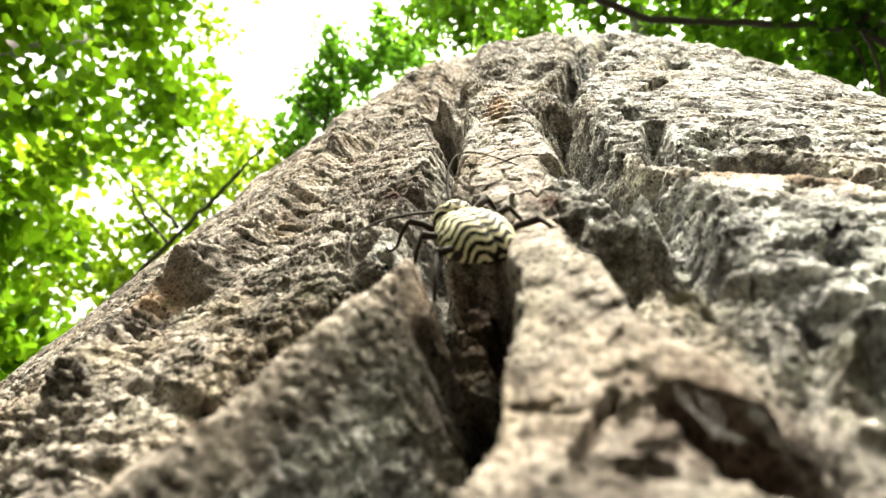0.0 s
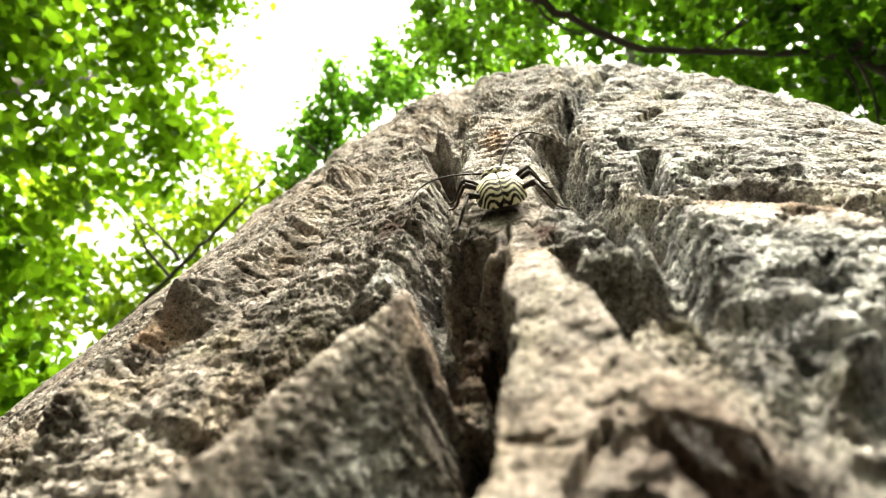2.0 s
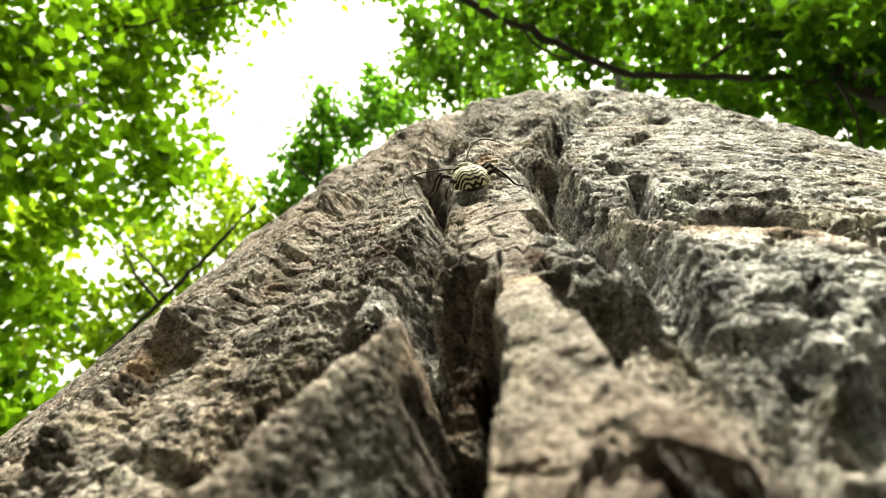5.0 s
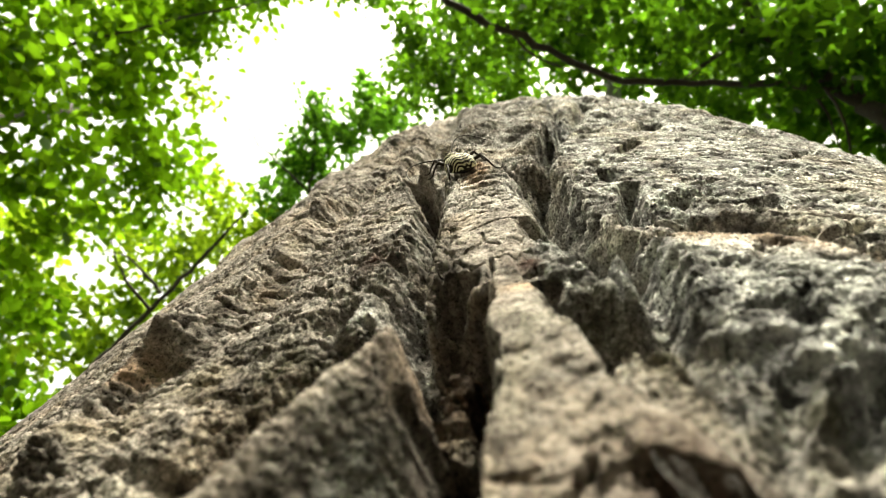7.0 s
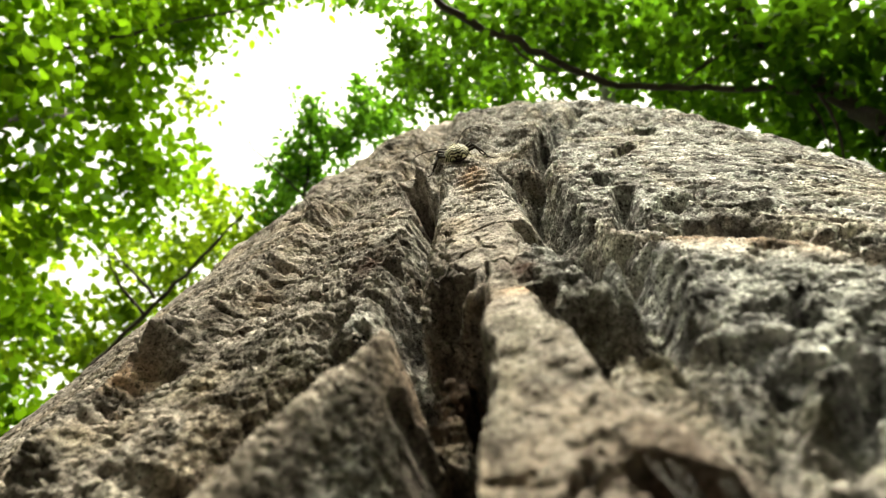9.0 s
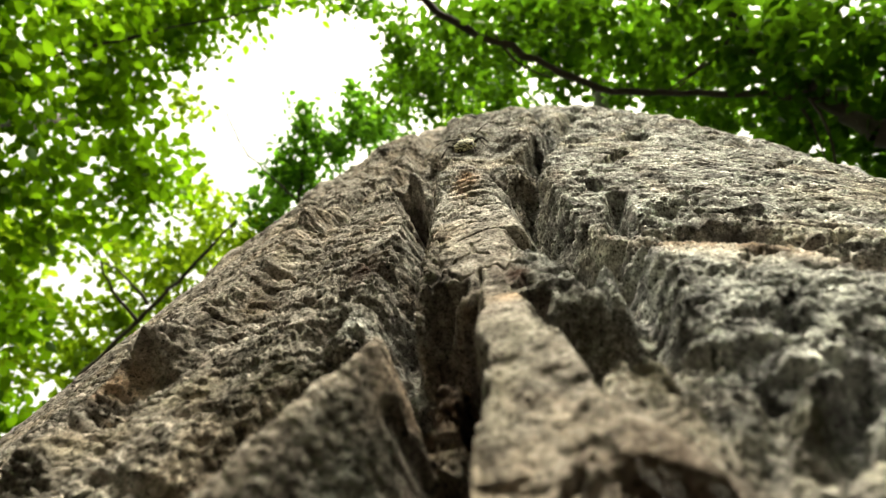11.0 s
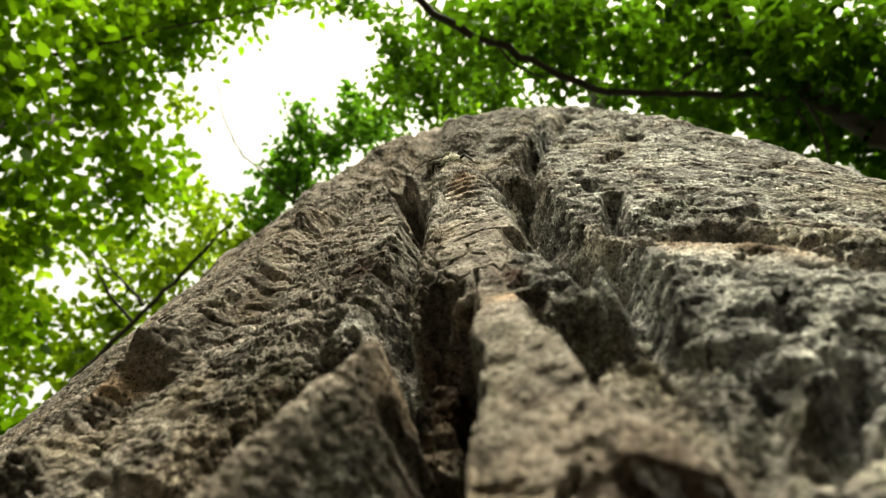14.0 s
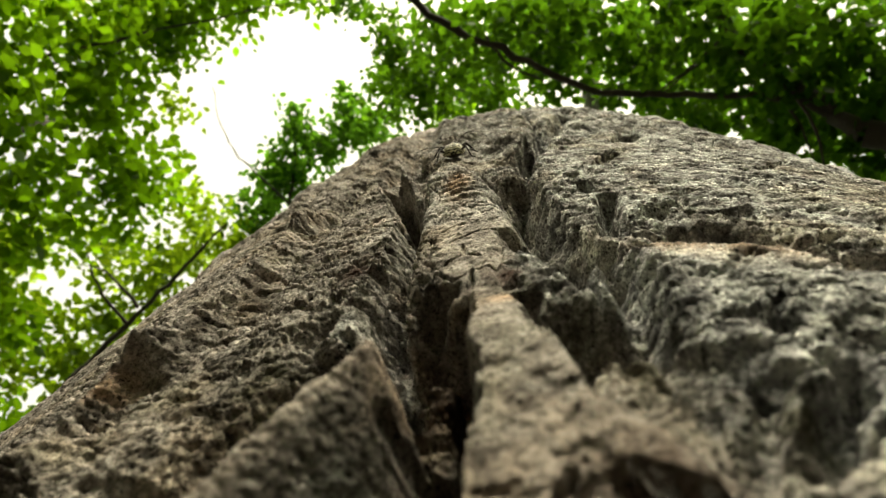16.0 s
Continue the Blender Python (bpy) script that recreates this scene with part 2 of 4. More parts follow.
# outlines of the bark plates: degrees round the trunk, metres over the lens
PLATES = dict(
    ridge=(0.0122, 0.0045, [(-2.75, .081), (-3.0, .117), (-3.1, .146), (-3.3, .225), (-2.6, .243), (-1.2, .236), (-0.2, .208), (0.6, .16),
                           (1.0, .124), (0.5, .115), (0.2, .101), (0.2, .088), (0.4, .068), (-0.85, .064), (-0.95, .0895), (-1.9, .0875)]),
    wedge=(0.0168, 0.0018, [(-0.9, .072), (-0.85, .096), (-0.1, .098), (0.35, .078), (0.9, .064), (1.25, .0515), (1.83, .0447), (2.27, .0403),
                           (2.45, .0357), (2.5, .0), (-3.0, .0), (-3.0, .024), (-1.6, .031), (-1.12, .036), (-1.0, .045), (-0.92, .053), (-0.88, .0605)]),
    flake=(0.0172, 0.0013, [(-6.6, .0345), (-5.73, .0427), (-4.6, .0536), (-2.94, .0695), (-2.66, .0671), (-2.49, .0584), (-2.01, .0498), (-1.59, .0432),
                           (-1.37, .037), (-1.5, .0), (-9.0, .0)]),
    moss=(0.0128, 0.0040, [(1.3, .060), (2.5, .064), (3.1, .050), (3.1, .036), (3.0, .0), (1.5, .0)]),
    left=(0.0103, 0.0080, [(-5.8, .090), (-7.3, .073), (-8.9, .058), (-9.9, .046), (-11.5, .0), (-14, .0), (-13.9, .058), (-14.4, .082),
                          (-13.8, .103), (-12.2, .104), (-10.9, .119), (-12.1, .166), (-11.2, .174), (-9.6, .186), (-8.7, .254),
                          (-6.6, .269), (-4.3, .172), (-3.6, .117), (-3.7, .092), (-4.4, .086)]),
    outer=(0.0102, 0.007, [(-15.8, .0), (-15.8, .067), (-14.9, .079), (-14.7, .0985), (-13.4, .1035), (-11.9, .112), (-12.1, .132), (-14.2, .186),
                           (-12.0, .204), (-11.4, .288), (-8.6, .338), (-8.4, .50), (-14, .60), (-30, .60), (-30, .0)]),
    shoulder=(0.0103, 0.0042, [(2.2, .17), (3.8, .219), (7.0, .291), (8.5, .60), (30, .60), (30, .10), (10.6, .094), (9.2, .101),
                              (9.4, .11), (7.8, .114), (6.4, .116), (4.7, .108), (3.0, .098), (2.4, .094), (2.3, .125)]),
    slab=(0.0128, 0.0028, [(4.1, .104), (6.8, .10), (8.1, .092), (8.9, .08), (14, .074), (30, .066), (30, .050), (7.2, .0585), (6.6, .061),
                           (5.6, .061), (4.8, .061), (3.8, .061), (2.9, .062), (2.8, .071), (2.3, .087), (2.9, .097)]),
    knob=(0.0130, 0.0030, [(5.6, .069), (6.2, .060), (4.9, .049), (3.6, .040), (3.8, .047), (4.6, .057)]),
    recess=(0.0110, 0.0030, [(2.8, .066), (30, .066), (30, .0), (2.7, .0), (2.9, .040), (3.0, .053), (2.7, .062)]),
    skirt=(0.0120, 0.0035, [(5.9, .055), (7.4, .058), (30, .045), (30, .0), (2.9, .0), (3.1, .030), (4.1, .040)]),
    crown=(0.0090, 0.006, [(-4.2, .275), (-4.5, .60), (7.5, .60), (6.0, .327), (3.4, .238), (2.0, .19), (0.2, .213), (-1.5, .245)]),
    crumbs=(0.0125, 0.0028, [(0.6, .128), (1.3, .104), (2.1, .089), (2.5, .077), (1.8, .065), (1.0, .069), (0.3, .075), (-0.3, .09),
                            (-0.1, .102)]),
)
# broken-out hollows with sharp walls: depth, wall width, outline
PITS = [(0.026, 0.0018, [(-9.24, 0.2835), (-6.09, 0.2623), (-4.58, 0.2109), (-3.69, 0.1731), (-4.59, 0.1792), (-6.47, 0.2263)]),
        (0.013, 0.002, [(2.76, 0.2612), (4.68, 0.3044), (5.33, 0.2772), (3.6, 0.2178), (2.54, 0.2101)]),
        (0.012, 0.002, [(-15.62, 0.4529), (-14.02, 0.4948), (-12.23, 0.407), (-17.21, 0.4754)]),
        (0.034, 0.0014, [(1.05, 0.0384), (1.40, 0.0388), (1.74, 0.0364), (2.16, 0.0350), (2.28, 0.0320), (2.22, 0.0270), (2.02, 0.0270), (1.78, 0.0312), (1.42, 0.0354)]),
        (0.006, 0.0008, [(0.41, 0.0322), (0.71, 0.0327), (1.0, 0.0318), (0.99, 0.0298), (0.32, 0.0302)]),
        (0.009, 0.0010, [(-2.75, 0.0373), (-2.45, 0.0374), (-1.89, 0.0358), (-1.79, 0.0339), (-2.33, 0.0337), (-2.61, 0.0351)]),
        (0.010, 0.0012, [(-2.71, 0.0463), (-1.95, 0.0461), (-1.79, 0.0421), (-2.56, 0.0440)])]
# a thin broken tongue of bark deep in the cleft
TONGUE = [(-2.74, 0.0742), (-2.0, 0.0788), (-1.64, 0.0802), (-1.51, 0.0752), (-1.57, 0.0592), (-2.16, 0.0562), (-2.71, 0.0638)]
# gashes and furrows between and on the plates: half width, depth and line
GASHES_LEFT = [(0.0031, 0.0051, [(-15.00, 0.1038), (-13.93, 0.1031), (-13.16, 0.1055)]),
               (0.0018, 0.0060, [(-14.87, 0.1491), (-13.52, 0.1432)]),
               (0.0023, 0.0042, [(-11.13, 0.1199), (-10.57, 0.1209), (-10.17, 0.1214)]),
               (0.0035, 0.0090, [(-16.22, 0.2431), (-14.13, 0.2289), (-13.45, 0.2274)]),
               (0.0023, 0.0090, [(-12.45, 0.1596), (-12.78, 0.1504)]),
               (0.0023, 0.0100, [(-6.11, 0.0945), (-5.96, 0.0976), (-5.93, 0.1005)]),
               (0.0028, 0.0150, [(-6.76, 0.0652), (-6.46, 0.0686), (-6.01, 0.0735), (-5.42, 0.0784)]),
               (0.0024, 0.0120, [(-5.20, 0.0788), (-4.87, 0.0823), (-4.35, 0.0865)]),
               (0.0016, 0.0026, [(-10.60, 0.0667), (-9.71, 0.0645), (-8.65, 0.0609), (-7.91, 0.0606), (-7.19, 0.0586)]),
               (0.0014, 0.0019, [(-9.61, 0.0777), (-8.31, 0.0747), (-7.51, 0.0748)]),
               (0.0012, 0.0016, [(-7.90, 0.1132), (-6.71, 0.1073), (-5.88, 0.1077)]),
               (0.0022, 0.0090, [(-4.79, 0.1253), (-4.19, 0.1154), (-3.99, 0.1066)]),
               (0.0027, 0.0150, [(-3.97, 0.1712), (-3.85, 0.1495), (-3.92, 0.1291), (-3.97, 0.1099), (-3.84, 0.0949), (-3.37, 0.0822)]),
               (0.0031, 0.0160, [(-3.85, 0.1730), (-4.82, 0.2072), (-7.33, 0.2696)]),
               (0.0022, 0.0120, [(-4.00, 0.2082), (-3.86, 0.2515)]),
               (0.0023, 0.0090, [(-17.75, 0.3810), (-16.55, 0.2983)]),
               (0.0031, 0.0080, [(-0.98, 0.3660), (-2.94, 0.3083)]),
               (0.0012, 0.0016, [(-16.81, 0.0922), (-16.49, 0.0953), (-14.93, 0.0905)])]
GASHES_CLEFT = [(0.0030, 0.0180, [(-1.95, 0.0965), (-2.15, 0.0915), (-2.13, 0.0854)]),
                (0.0046, 0.0240, [(-1.94, 0.0828), (-2.10, 0.0720), (-2.13, 0.0624), (-2.14, 0.0545)]),
                (0.0030, 0.0140, [(-2.90, 0.0870), (-3.18, 0.0788), (-2.84, 0.0682), (-2.56, 0.0589)])]
GASHES_RIGHT = [(0.0026, 0.0075, [(0.82, 0.1222), (1.49, 0.1179), (1.76, 0.1078)]),
                (0.0056, 0.0140, [(12.73, 0.4373), (5.13, 0.2770), (2.51, 0.2315)]),
                (0.0034, 0.0130, [(2.05, 0.1950), (2.22, 0.1514), (2.45, 0.1300), (2.85, 0.1110), (3.0, 0.1000)]),
                (0.0020, 0.0090, [(0.32, 0.0782), (0.57, 0.0825)]),
                (0.0024, 0.0120, [(0.94, 0.0721), (1.41, 0.0746), (1.73, 0.0705)]),
                (0.0024, 0.0130, [(1.04, 0.0706), (1.31, 0.0632)]),
                (0.0030, 0.0150, [(2.17, 0.0757), (2.40, 0.0687), (2.38, 0.0623)]),
                (0.0026, 0.0130, [(3.51, 0.1004), (3.64, 0.0888), (3.31, 0.0780), (2.63, 0.0650)]),
                (0.0018, 0.0080, [(3.59, 0.1107), (2.84, 0.1034)])]
GASHES_SHOULDER = [(0.0014, 0.0063, [(5.01, 0.1710), (5.07, 0.1570), (5.64, 0.1579)]),
                   (0.0018, 0.0100, [(5.48, 0.1508), (4.90, 0.1331), (4.52, 0.1193)]),
                   (0.0024, 0.0070, [(6.33, 0.1270), (7.16, 0.1359)]),
                   (0.0043, 0.0084, [(10.93, 0.2568), (12.94, 0.2806)]),
                   (0.0019, 0.0049, [(6.88, 0.1965), (8.87, 0.2196)]),
                   (0.0014, 0.0049, [(8.11, 0.1234), (8.92, 0.1245)]),
                   (0.0017, 0.0049, [(8.97, 0.1210), (10.06, 0.1269)]),
                   (0.0014, 0.0042, [(11.09, 0.1266), (11.95, 0.1305)]),
                   (0.0015, 0.0056, [(9.55, 0.1019), (10.13, 0.1026), (11.33, 0.1090)]),
                   (0.0015, 0.0056, [(9.73, 0.0918), (10.34, 0.0904)]),
                   (0.0017, 0.0042, [(15.51, 0.1867), (20.58, 0.2233)]),
                   (0.0010, 0.0035, [(8.17, 0.1450), (9.28, 0.1489)]),
                   (0.0010, 0.0042, [(6.30, 0.1038), (7.02, 0.1051)]),
                   (0.0014, 0.0042, [(7.21, 0.2537), (8.67, 0.2712)])]
GASHES_SLAB = [(0.0010, 0.0031, [(6.03, 0.0715), (5.75, 0.0668), (5.38, 0.0635)]),
               (0.0017, 0.0009, [(3.06, 0.0612), (3.56, 0.0604), (4.30, 0.0590)]),
               (0.0022, 0.0008, [(2.94, 0.0574), (3.41, 0.0583)]),
               (0.0017, 0.0041, [(5.68, 0.0559), (5.35, 0.0511), (4.65, 0.0453), (4.03, 0.0405)]),
               (0.0015, 0.0031, [(4.76, 0.0547), (4.18, 0.0512), (3.65, 0.0461), (3.30, 0.0411)]),
               (0.0009, 0.0006, [(5.58, 0.0594), (5.82, 0.0587)]),
               (0.0011, 0.0005, [(3.63, 0.0801), (4.17, 0.0799)]),
               (0.0008, 0.0003, [(3.39, 0.0710), (3.66, 0.0712)]),
               (0.0012, 0.0017, [(6.65, 0.0770), (6.82, 0.0753)]),
               (0.0012, 0.0015, [(6.60, 0.0870), (6.70, 0.0856)])]
# crests along the plates' raised edges: half width, height and line
CRESTS = [(0.0030, 0.0050, [(-12.33, 0.2223), (-10.58, 0.1608), (-11.26, 0.1339), (-11.44, 0.1132), (-11.93, 0.1031)]),
          (0.0030, 0.0035, [(-12.67, 0.1035), (-13.40, 0.0949), (-13.21, 0.0815), (-13.12, 0.0719)]),
          (0.0040, 0.0030, [(-9.09, 0.3067), (-9.75, 0.2553), (-10.90, 0.2236)])]
GASHES = GASHES_LEFT + GASHES_CLEFT + GASHES_RIGHT + GASHES_SHOULDER + GASHES_SLAB
# drying cracks: depth and line
CRACKS = [(0.0022, [(0.52, .0389), (0.29, .0365), (0.05, .0348), (-0.11, .0326)]), (0.0016, [(-0.85, .0382), (-0.59, .0377), (-0.27, .0385)]),
          (0.0014, [(0.29, .0365), (0.68, .0372), (1.0, .0384)]), (0.0018, [(-1.73, .1069), (-1.05, .1109), (-0.47, .1078)]), (0.0014, [(-1.52, .1206), (-0.53, .1255), (0.45, .1239)]),
          (0.0030, [(-0.79, .1005), (-0.84, .0952), (-0.79, .0904)]), (0.0014, [(-1.94, .1037), (-1.37, .0992), (-0.86, .0989)]),
          (0.0020, [(-0.72, .0999), (-0.28, .1006), (0.09, .0985)]), (0.0014, [(-1.09, .1166), (-0.99, .1109)]),
          (0.0030, [(6.89, .2002), (8.56, .22), (10.16, .2393)]),
          (0.0012, [(-1.9, .130), (-1.2, .134), (-0.6, .133)]), (0.0012, [(-2.2, .150), (-1.4, .153), (-0.4, .151)])]


def poly_inside(s, z, pts):
    """Signed distance in metres to an outline (positive inside)."""
    p = np.array([(radians(a) * R0, h) for a, h in pts])
    d2 = np.full(s.shape, 1e9)
    ins = np.zeros(s.shape, dtype=bool)
    for (ax, ay), (bx, by) in zip(p, np.roll(p, -1, axis=0)):
        ex, ey = bx - ax, by - ay
        t = np.clip(((s - ax) * ex + (z - ay) * ey) / (ex * ex + ey * ey + 1e-12), 0, 1)
        d2 = np.minimum(d2, (s - ax - t * ex) ** 2 + (z - ay - t * ey) ** 2)
        if ay != by:
            c = (ay > z) != (by > z)
            ins ^= c & (s < ax + (z - ay) * ex / ey)
    d = np.sqrt(d2)
    return np.where(ins, d, -d)


def along(s, z, pts):
    """Distance in metres to a line on the bark."""
    c = np.full(s.shape, 1.0)
    for (a0, z0), (a1, z1) in zip(pts, pts[1:]):
        ax, bx = radians(a0) * R0, radians(a1) * R0
        ex, ey = bx - ax, z1 - z0
        u = np.clip(((s - ax) * ex + (z - z0) * ey) / (ex * ex + ey * ey), 0, 1)
        c = np.minimum(c, np.hypot(s - ax - u * ex, z - z0 - u * ey))
    return c


FLOOR = -0.0105
PLATE_NAMES = list(PLATES)


def relief(deg, z, detail=True):
    """Height of the bark over the mean bole, the plate each point belongs to (-1: furrow), and stain masks."""
    s = np.radians(deg) * R0
    sw = s + 0.0021 * fbm(s * 170, z * 110, 11, 4)
    zw = z + 0.0036 * fbm(s * 170, z * 110, 23, 4)
    h = np.full(s.shape, FLOOR)
    lab = np.full(s.shape, -1)
    sds = {}
    for i, k in enumerate(PLATE_NAMES):
        top, w, pts = PLATES[k]
        calm = {"wedge": 0.45, "flake": 0.8, "left": 0.5, "outer": 0.4, "shoulder": 0.7}.get(k, 1.0)
        sd = poly_inside(s + calm * (sw - s), z + calm * (zw - z), pts) + 0.45 * w
        sds[k] = sd
        crisp = k in ("wedge", "flake")
        skirt = 0.0 if crisp else 0.45 * w      # the plates slope away into the furrows
        t = np.clip((sd + skirt) / (w + 1.3 * skirt), 0, 1)
        hp = FLOOR + top * (np.sqrt(1 - (1 - t) ** 2) if crisp else 1 - (1 - t) ** 2)
        if k == "flake":        # lifts along its outer edge, dips towards the cleft
            past = s - radians(-5.73) * R0 - (z - .0427) * 0.545
            hp = hp - (0.0022 * smooth(0.0010, 0.005, past) + 0.0150 * smooth(0.002, 0.016, past)) * (t > 0)
        if k == "wedge":
            hp = hp + (-0.0012 * smooth(0.06, 0.035, z) - 0.0036 * smooth(0.062, 0.088, z)) * (t > 0)
        better = (hp > h) & (sd > -skirt)
        h = np.where(better, hp, h)
        lab = np.where(better, i, lab)
    # far round the trunk the furrows run on by themselves
    away = smooth(27, 31, np.abs(deg)) + smooth(0.50, 0.60, z) + smooth(0.0, -0.03, z)
    away = np.clip(away, 0, 1)
    u = s + 0.012 * fbm(s * 12, z * 5, 41, 3)
    far = 0.006 * (1 - np.abs(2 * ((u / 0.032) % 1) - 1) ** 3) - 0.006 + 0.003 * fbm(s * 60, z * 25, 43, 4)
    h = h * (1 - away) + far * away
    rag_s = s + 0.0011 * fbm(s * 330, z * 210, 301, 3)
    rag_z = z + 0.0022 * fbm(s * 330, z * 210, 303, 3)
    solid = smooth(-0.003, 0.004, np.maximum(sds["left"], sds["outer"]))
    for wide, lift, pts in CRESTS:
        h = h + 1.3 * lift * np.exp(-(along(s, z, pts) / (1.6 * wide)) ** 2) * solid
    for wide, dep, pts in GASHES:
        c = along(0.5 * (sw + rag_s), 0.5 * (zw + rag_z), pts)
        vary = 0.8 + 0.4 * vnoise(s * 90, z * 60, 151)
        keep = smooth(-0.0015, 0.0005, -sds["flake"]) * smooth(-0.0015, 0.0005, -sds["wedge"])
        h = h - dep * vary * smooth(1.55, 0.15, c / wide) * keep
    # furrows fill with crumbs; only the cleft runs deep
    low = -0.0195 - 0.02 * np.exp(-((deg + 2.1) / 0.9) ** 2) * smooth(0.11, 0.10, z)
    h = np.where(h < low, low + 0.25 * (h - low), h)
    broken = np.zeros(s.shape)
    for dep, wall, pts in PITS:
        inside = smooth(0.0, wall, poly_inside(s + 0.8 * (rag_s - s), z + 0.8 * (rag_z - z), pts))
        h = h - dep * inside
        broken = np.maximum(broken, inside)
    tip = poly_inside(s + 0.6 * (sw - s), z + 0.6 * (zw - z), TONGUE)
    blade = FLOOR + 0.0062 * smooth(0.0, 0.0007, tip) - 0.25 * np.maximum(TONGUE[2][1] - z, 0)
    h = np.where((tip > 0) & (blade > h), blade, h)
    sds["macro"] = h
    for dep, pts in CRACKS:
        h = h - 0.75 * dep * smooth(0.00050, 0.00012, along(rag_s * 0.3 + s * 0.7, z, pts))
    if detail:
        wx = s + 0.0013 * fbm(s * 240, z * 170, 111, 3)
        wz = z + 0.0022 * fbm(s * 240, z * 170, 113, 3)
        ridge_in, wedge_in, flake_in = (smooth(0.0, 0.003, sds[k]) for k in ("ridge", "wedge", "flake"))
        bare = ridge_in * smooth(0.150, 0.128, z + 0.006 * fbm(s * 150, z * 100, 171, 2)) * smooth(-2.4, -1.8, deg)
        rim = smooth(-0.0005, 0.001, sds["flake"]) * smooth(0.0055, 0.003, sds["flake"]) * (s < radians(-2.6) * R0)
        slab_in = smooth(0.0, 0.004, np.maximum(sds["slab"], sds["recess"]))
        tame = (1 - 0.88 * bare) * (1 - 0.15 * slab_in) * (1 - 0.80 * wedge_in) * (1 - 0.75 * rim)
        tame = tame * (1 - 0.35 * smooth(0.0, 0.008, sds["shoulder"]) * smooth(0.12, 0.16, z))
        tame = np.maximum(tame, broken)
        near = 0.45 + 0.55 * smooth(0.045, 0.12, z)
        patch = smooth(-0.25, 0.35, fbm(s * 55, z * 38, 71, 3))
        # broad swellings
        h = h + 0.0013 * near * fbm(s * 75, z * 42, 51, 3) * (0.05 + 0.95 * tame) * (1 - 0.5 * flake_in)
        # drying cracks on the bare ridge and wedge
        _, _, dry = chips(wx * 210, wz * 300, 245)
        h = h - 0.00035 * smooth(0.035, 0.0, dry) * np.maximum(bare, wedge_in) * smooth(-0.05, 0.2, fbm(s * 110, z * 90, 247, 2))
        # ochre ledges where the ridge weathers in steps
        ledge = np.exp(-((s - radians(-1.35) * R0) / 0.0055) ** 2 - ((z - .188) / .030) ** 2)
        saw = (z * 118 + 0.55 * fbm(s * 190, z * 60, 191, 3)) % 1.0
        h = h + 0.0021 * ledge * smooth(0.0, 0.16, saw) * (1 - saw) ** 0.8
        # higher up the trunk the plates are lumpier
        h = h + 0.0062 * smooth(0.21, 0.31, z) * fbm(s * 58, z * 30, 181, 3)
        sds = dict(sds, tame=tame * (0.72 + 0.28 * near), patch=patch, face=flake_in)
    return h, lab, sds


def bole(deg, z, h):
    """World points of the trunk's skin."""
    a = np.radians(deg)
    flare = 0.10 * np.exp(-np.maximum(z + ZC, 0) / 0.22) * (1 + 0.25 * np.cos(5 * a))
    taper = -0.026 * np.maximum(z - 0.9, 0)
    r = R0 + h + flare + taper
    off = -lean(z)
    cx, cy = TRUNK_X + FRONT[0] * off, TRUNK_Y + FRONT[1] * off
    x = cx + r * (np.cos(a) * FRONT[0] + np.sin(a) * SIDE[0])
    y = cy + r * (np.cos(a) * FRONT[1] + np.sin(a) * SIDE[1])
    return np.stack([x, y, z + ZC], axis=-1)


def eased(h, s, z, steepest):
    """The relief with no slope steeper than given: cliffs become banks, half cut and half filled."""
    low, high = h.copy(), h.copy()
    for axis, pos, limit in ((1, s[0], steepest), (0, z[:, 0], 1.25 * steepest)):
        lo, hi = (np.moveaxis(a, axis, 0) for a in (low, high))
        st = np.moveaxis(limit, axis, 0)
        n = len(pos)
        for seq in (range(1, n), range(n - 2, -1, -1)):
            back = -1 if seq.step > 0 else 1
            for i in seq:
                rise = st[i] * abs(pos[i] - pos[i + back])
                lo[i] = np.minimum(lo[i], lo[i + back] + rise)
                hi[i] = np.maximum(hi[i], hi[i + back] - rise)
    return 0.5 * (low + high)


def spaced(a, b, step):
    """Samples from a to b with a step that depends on the place."""
    out = [a]
    while out[-1] < b:
        out.append(out[-1] + step(out[-1]))
    return out


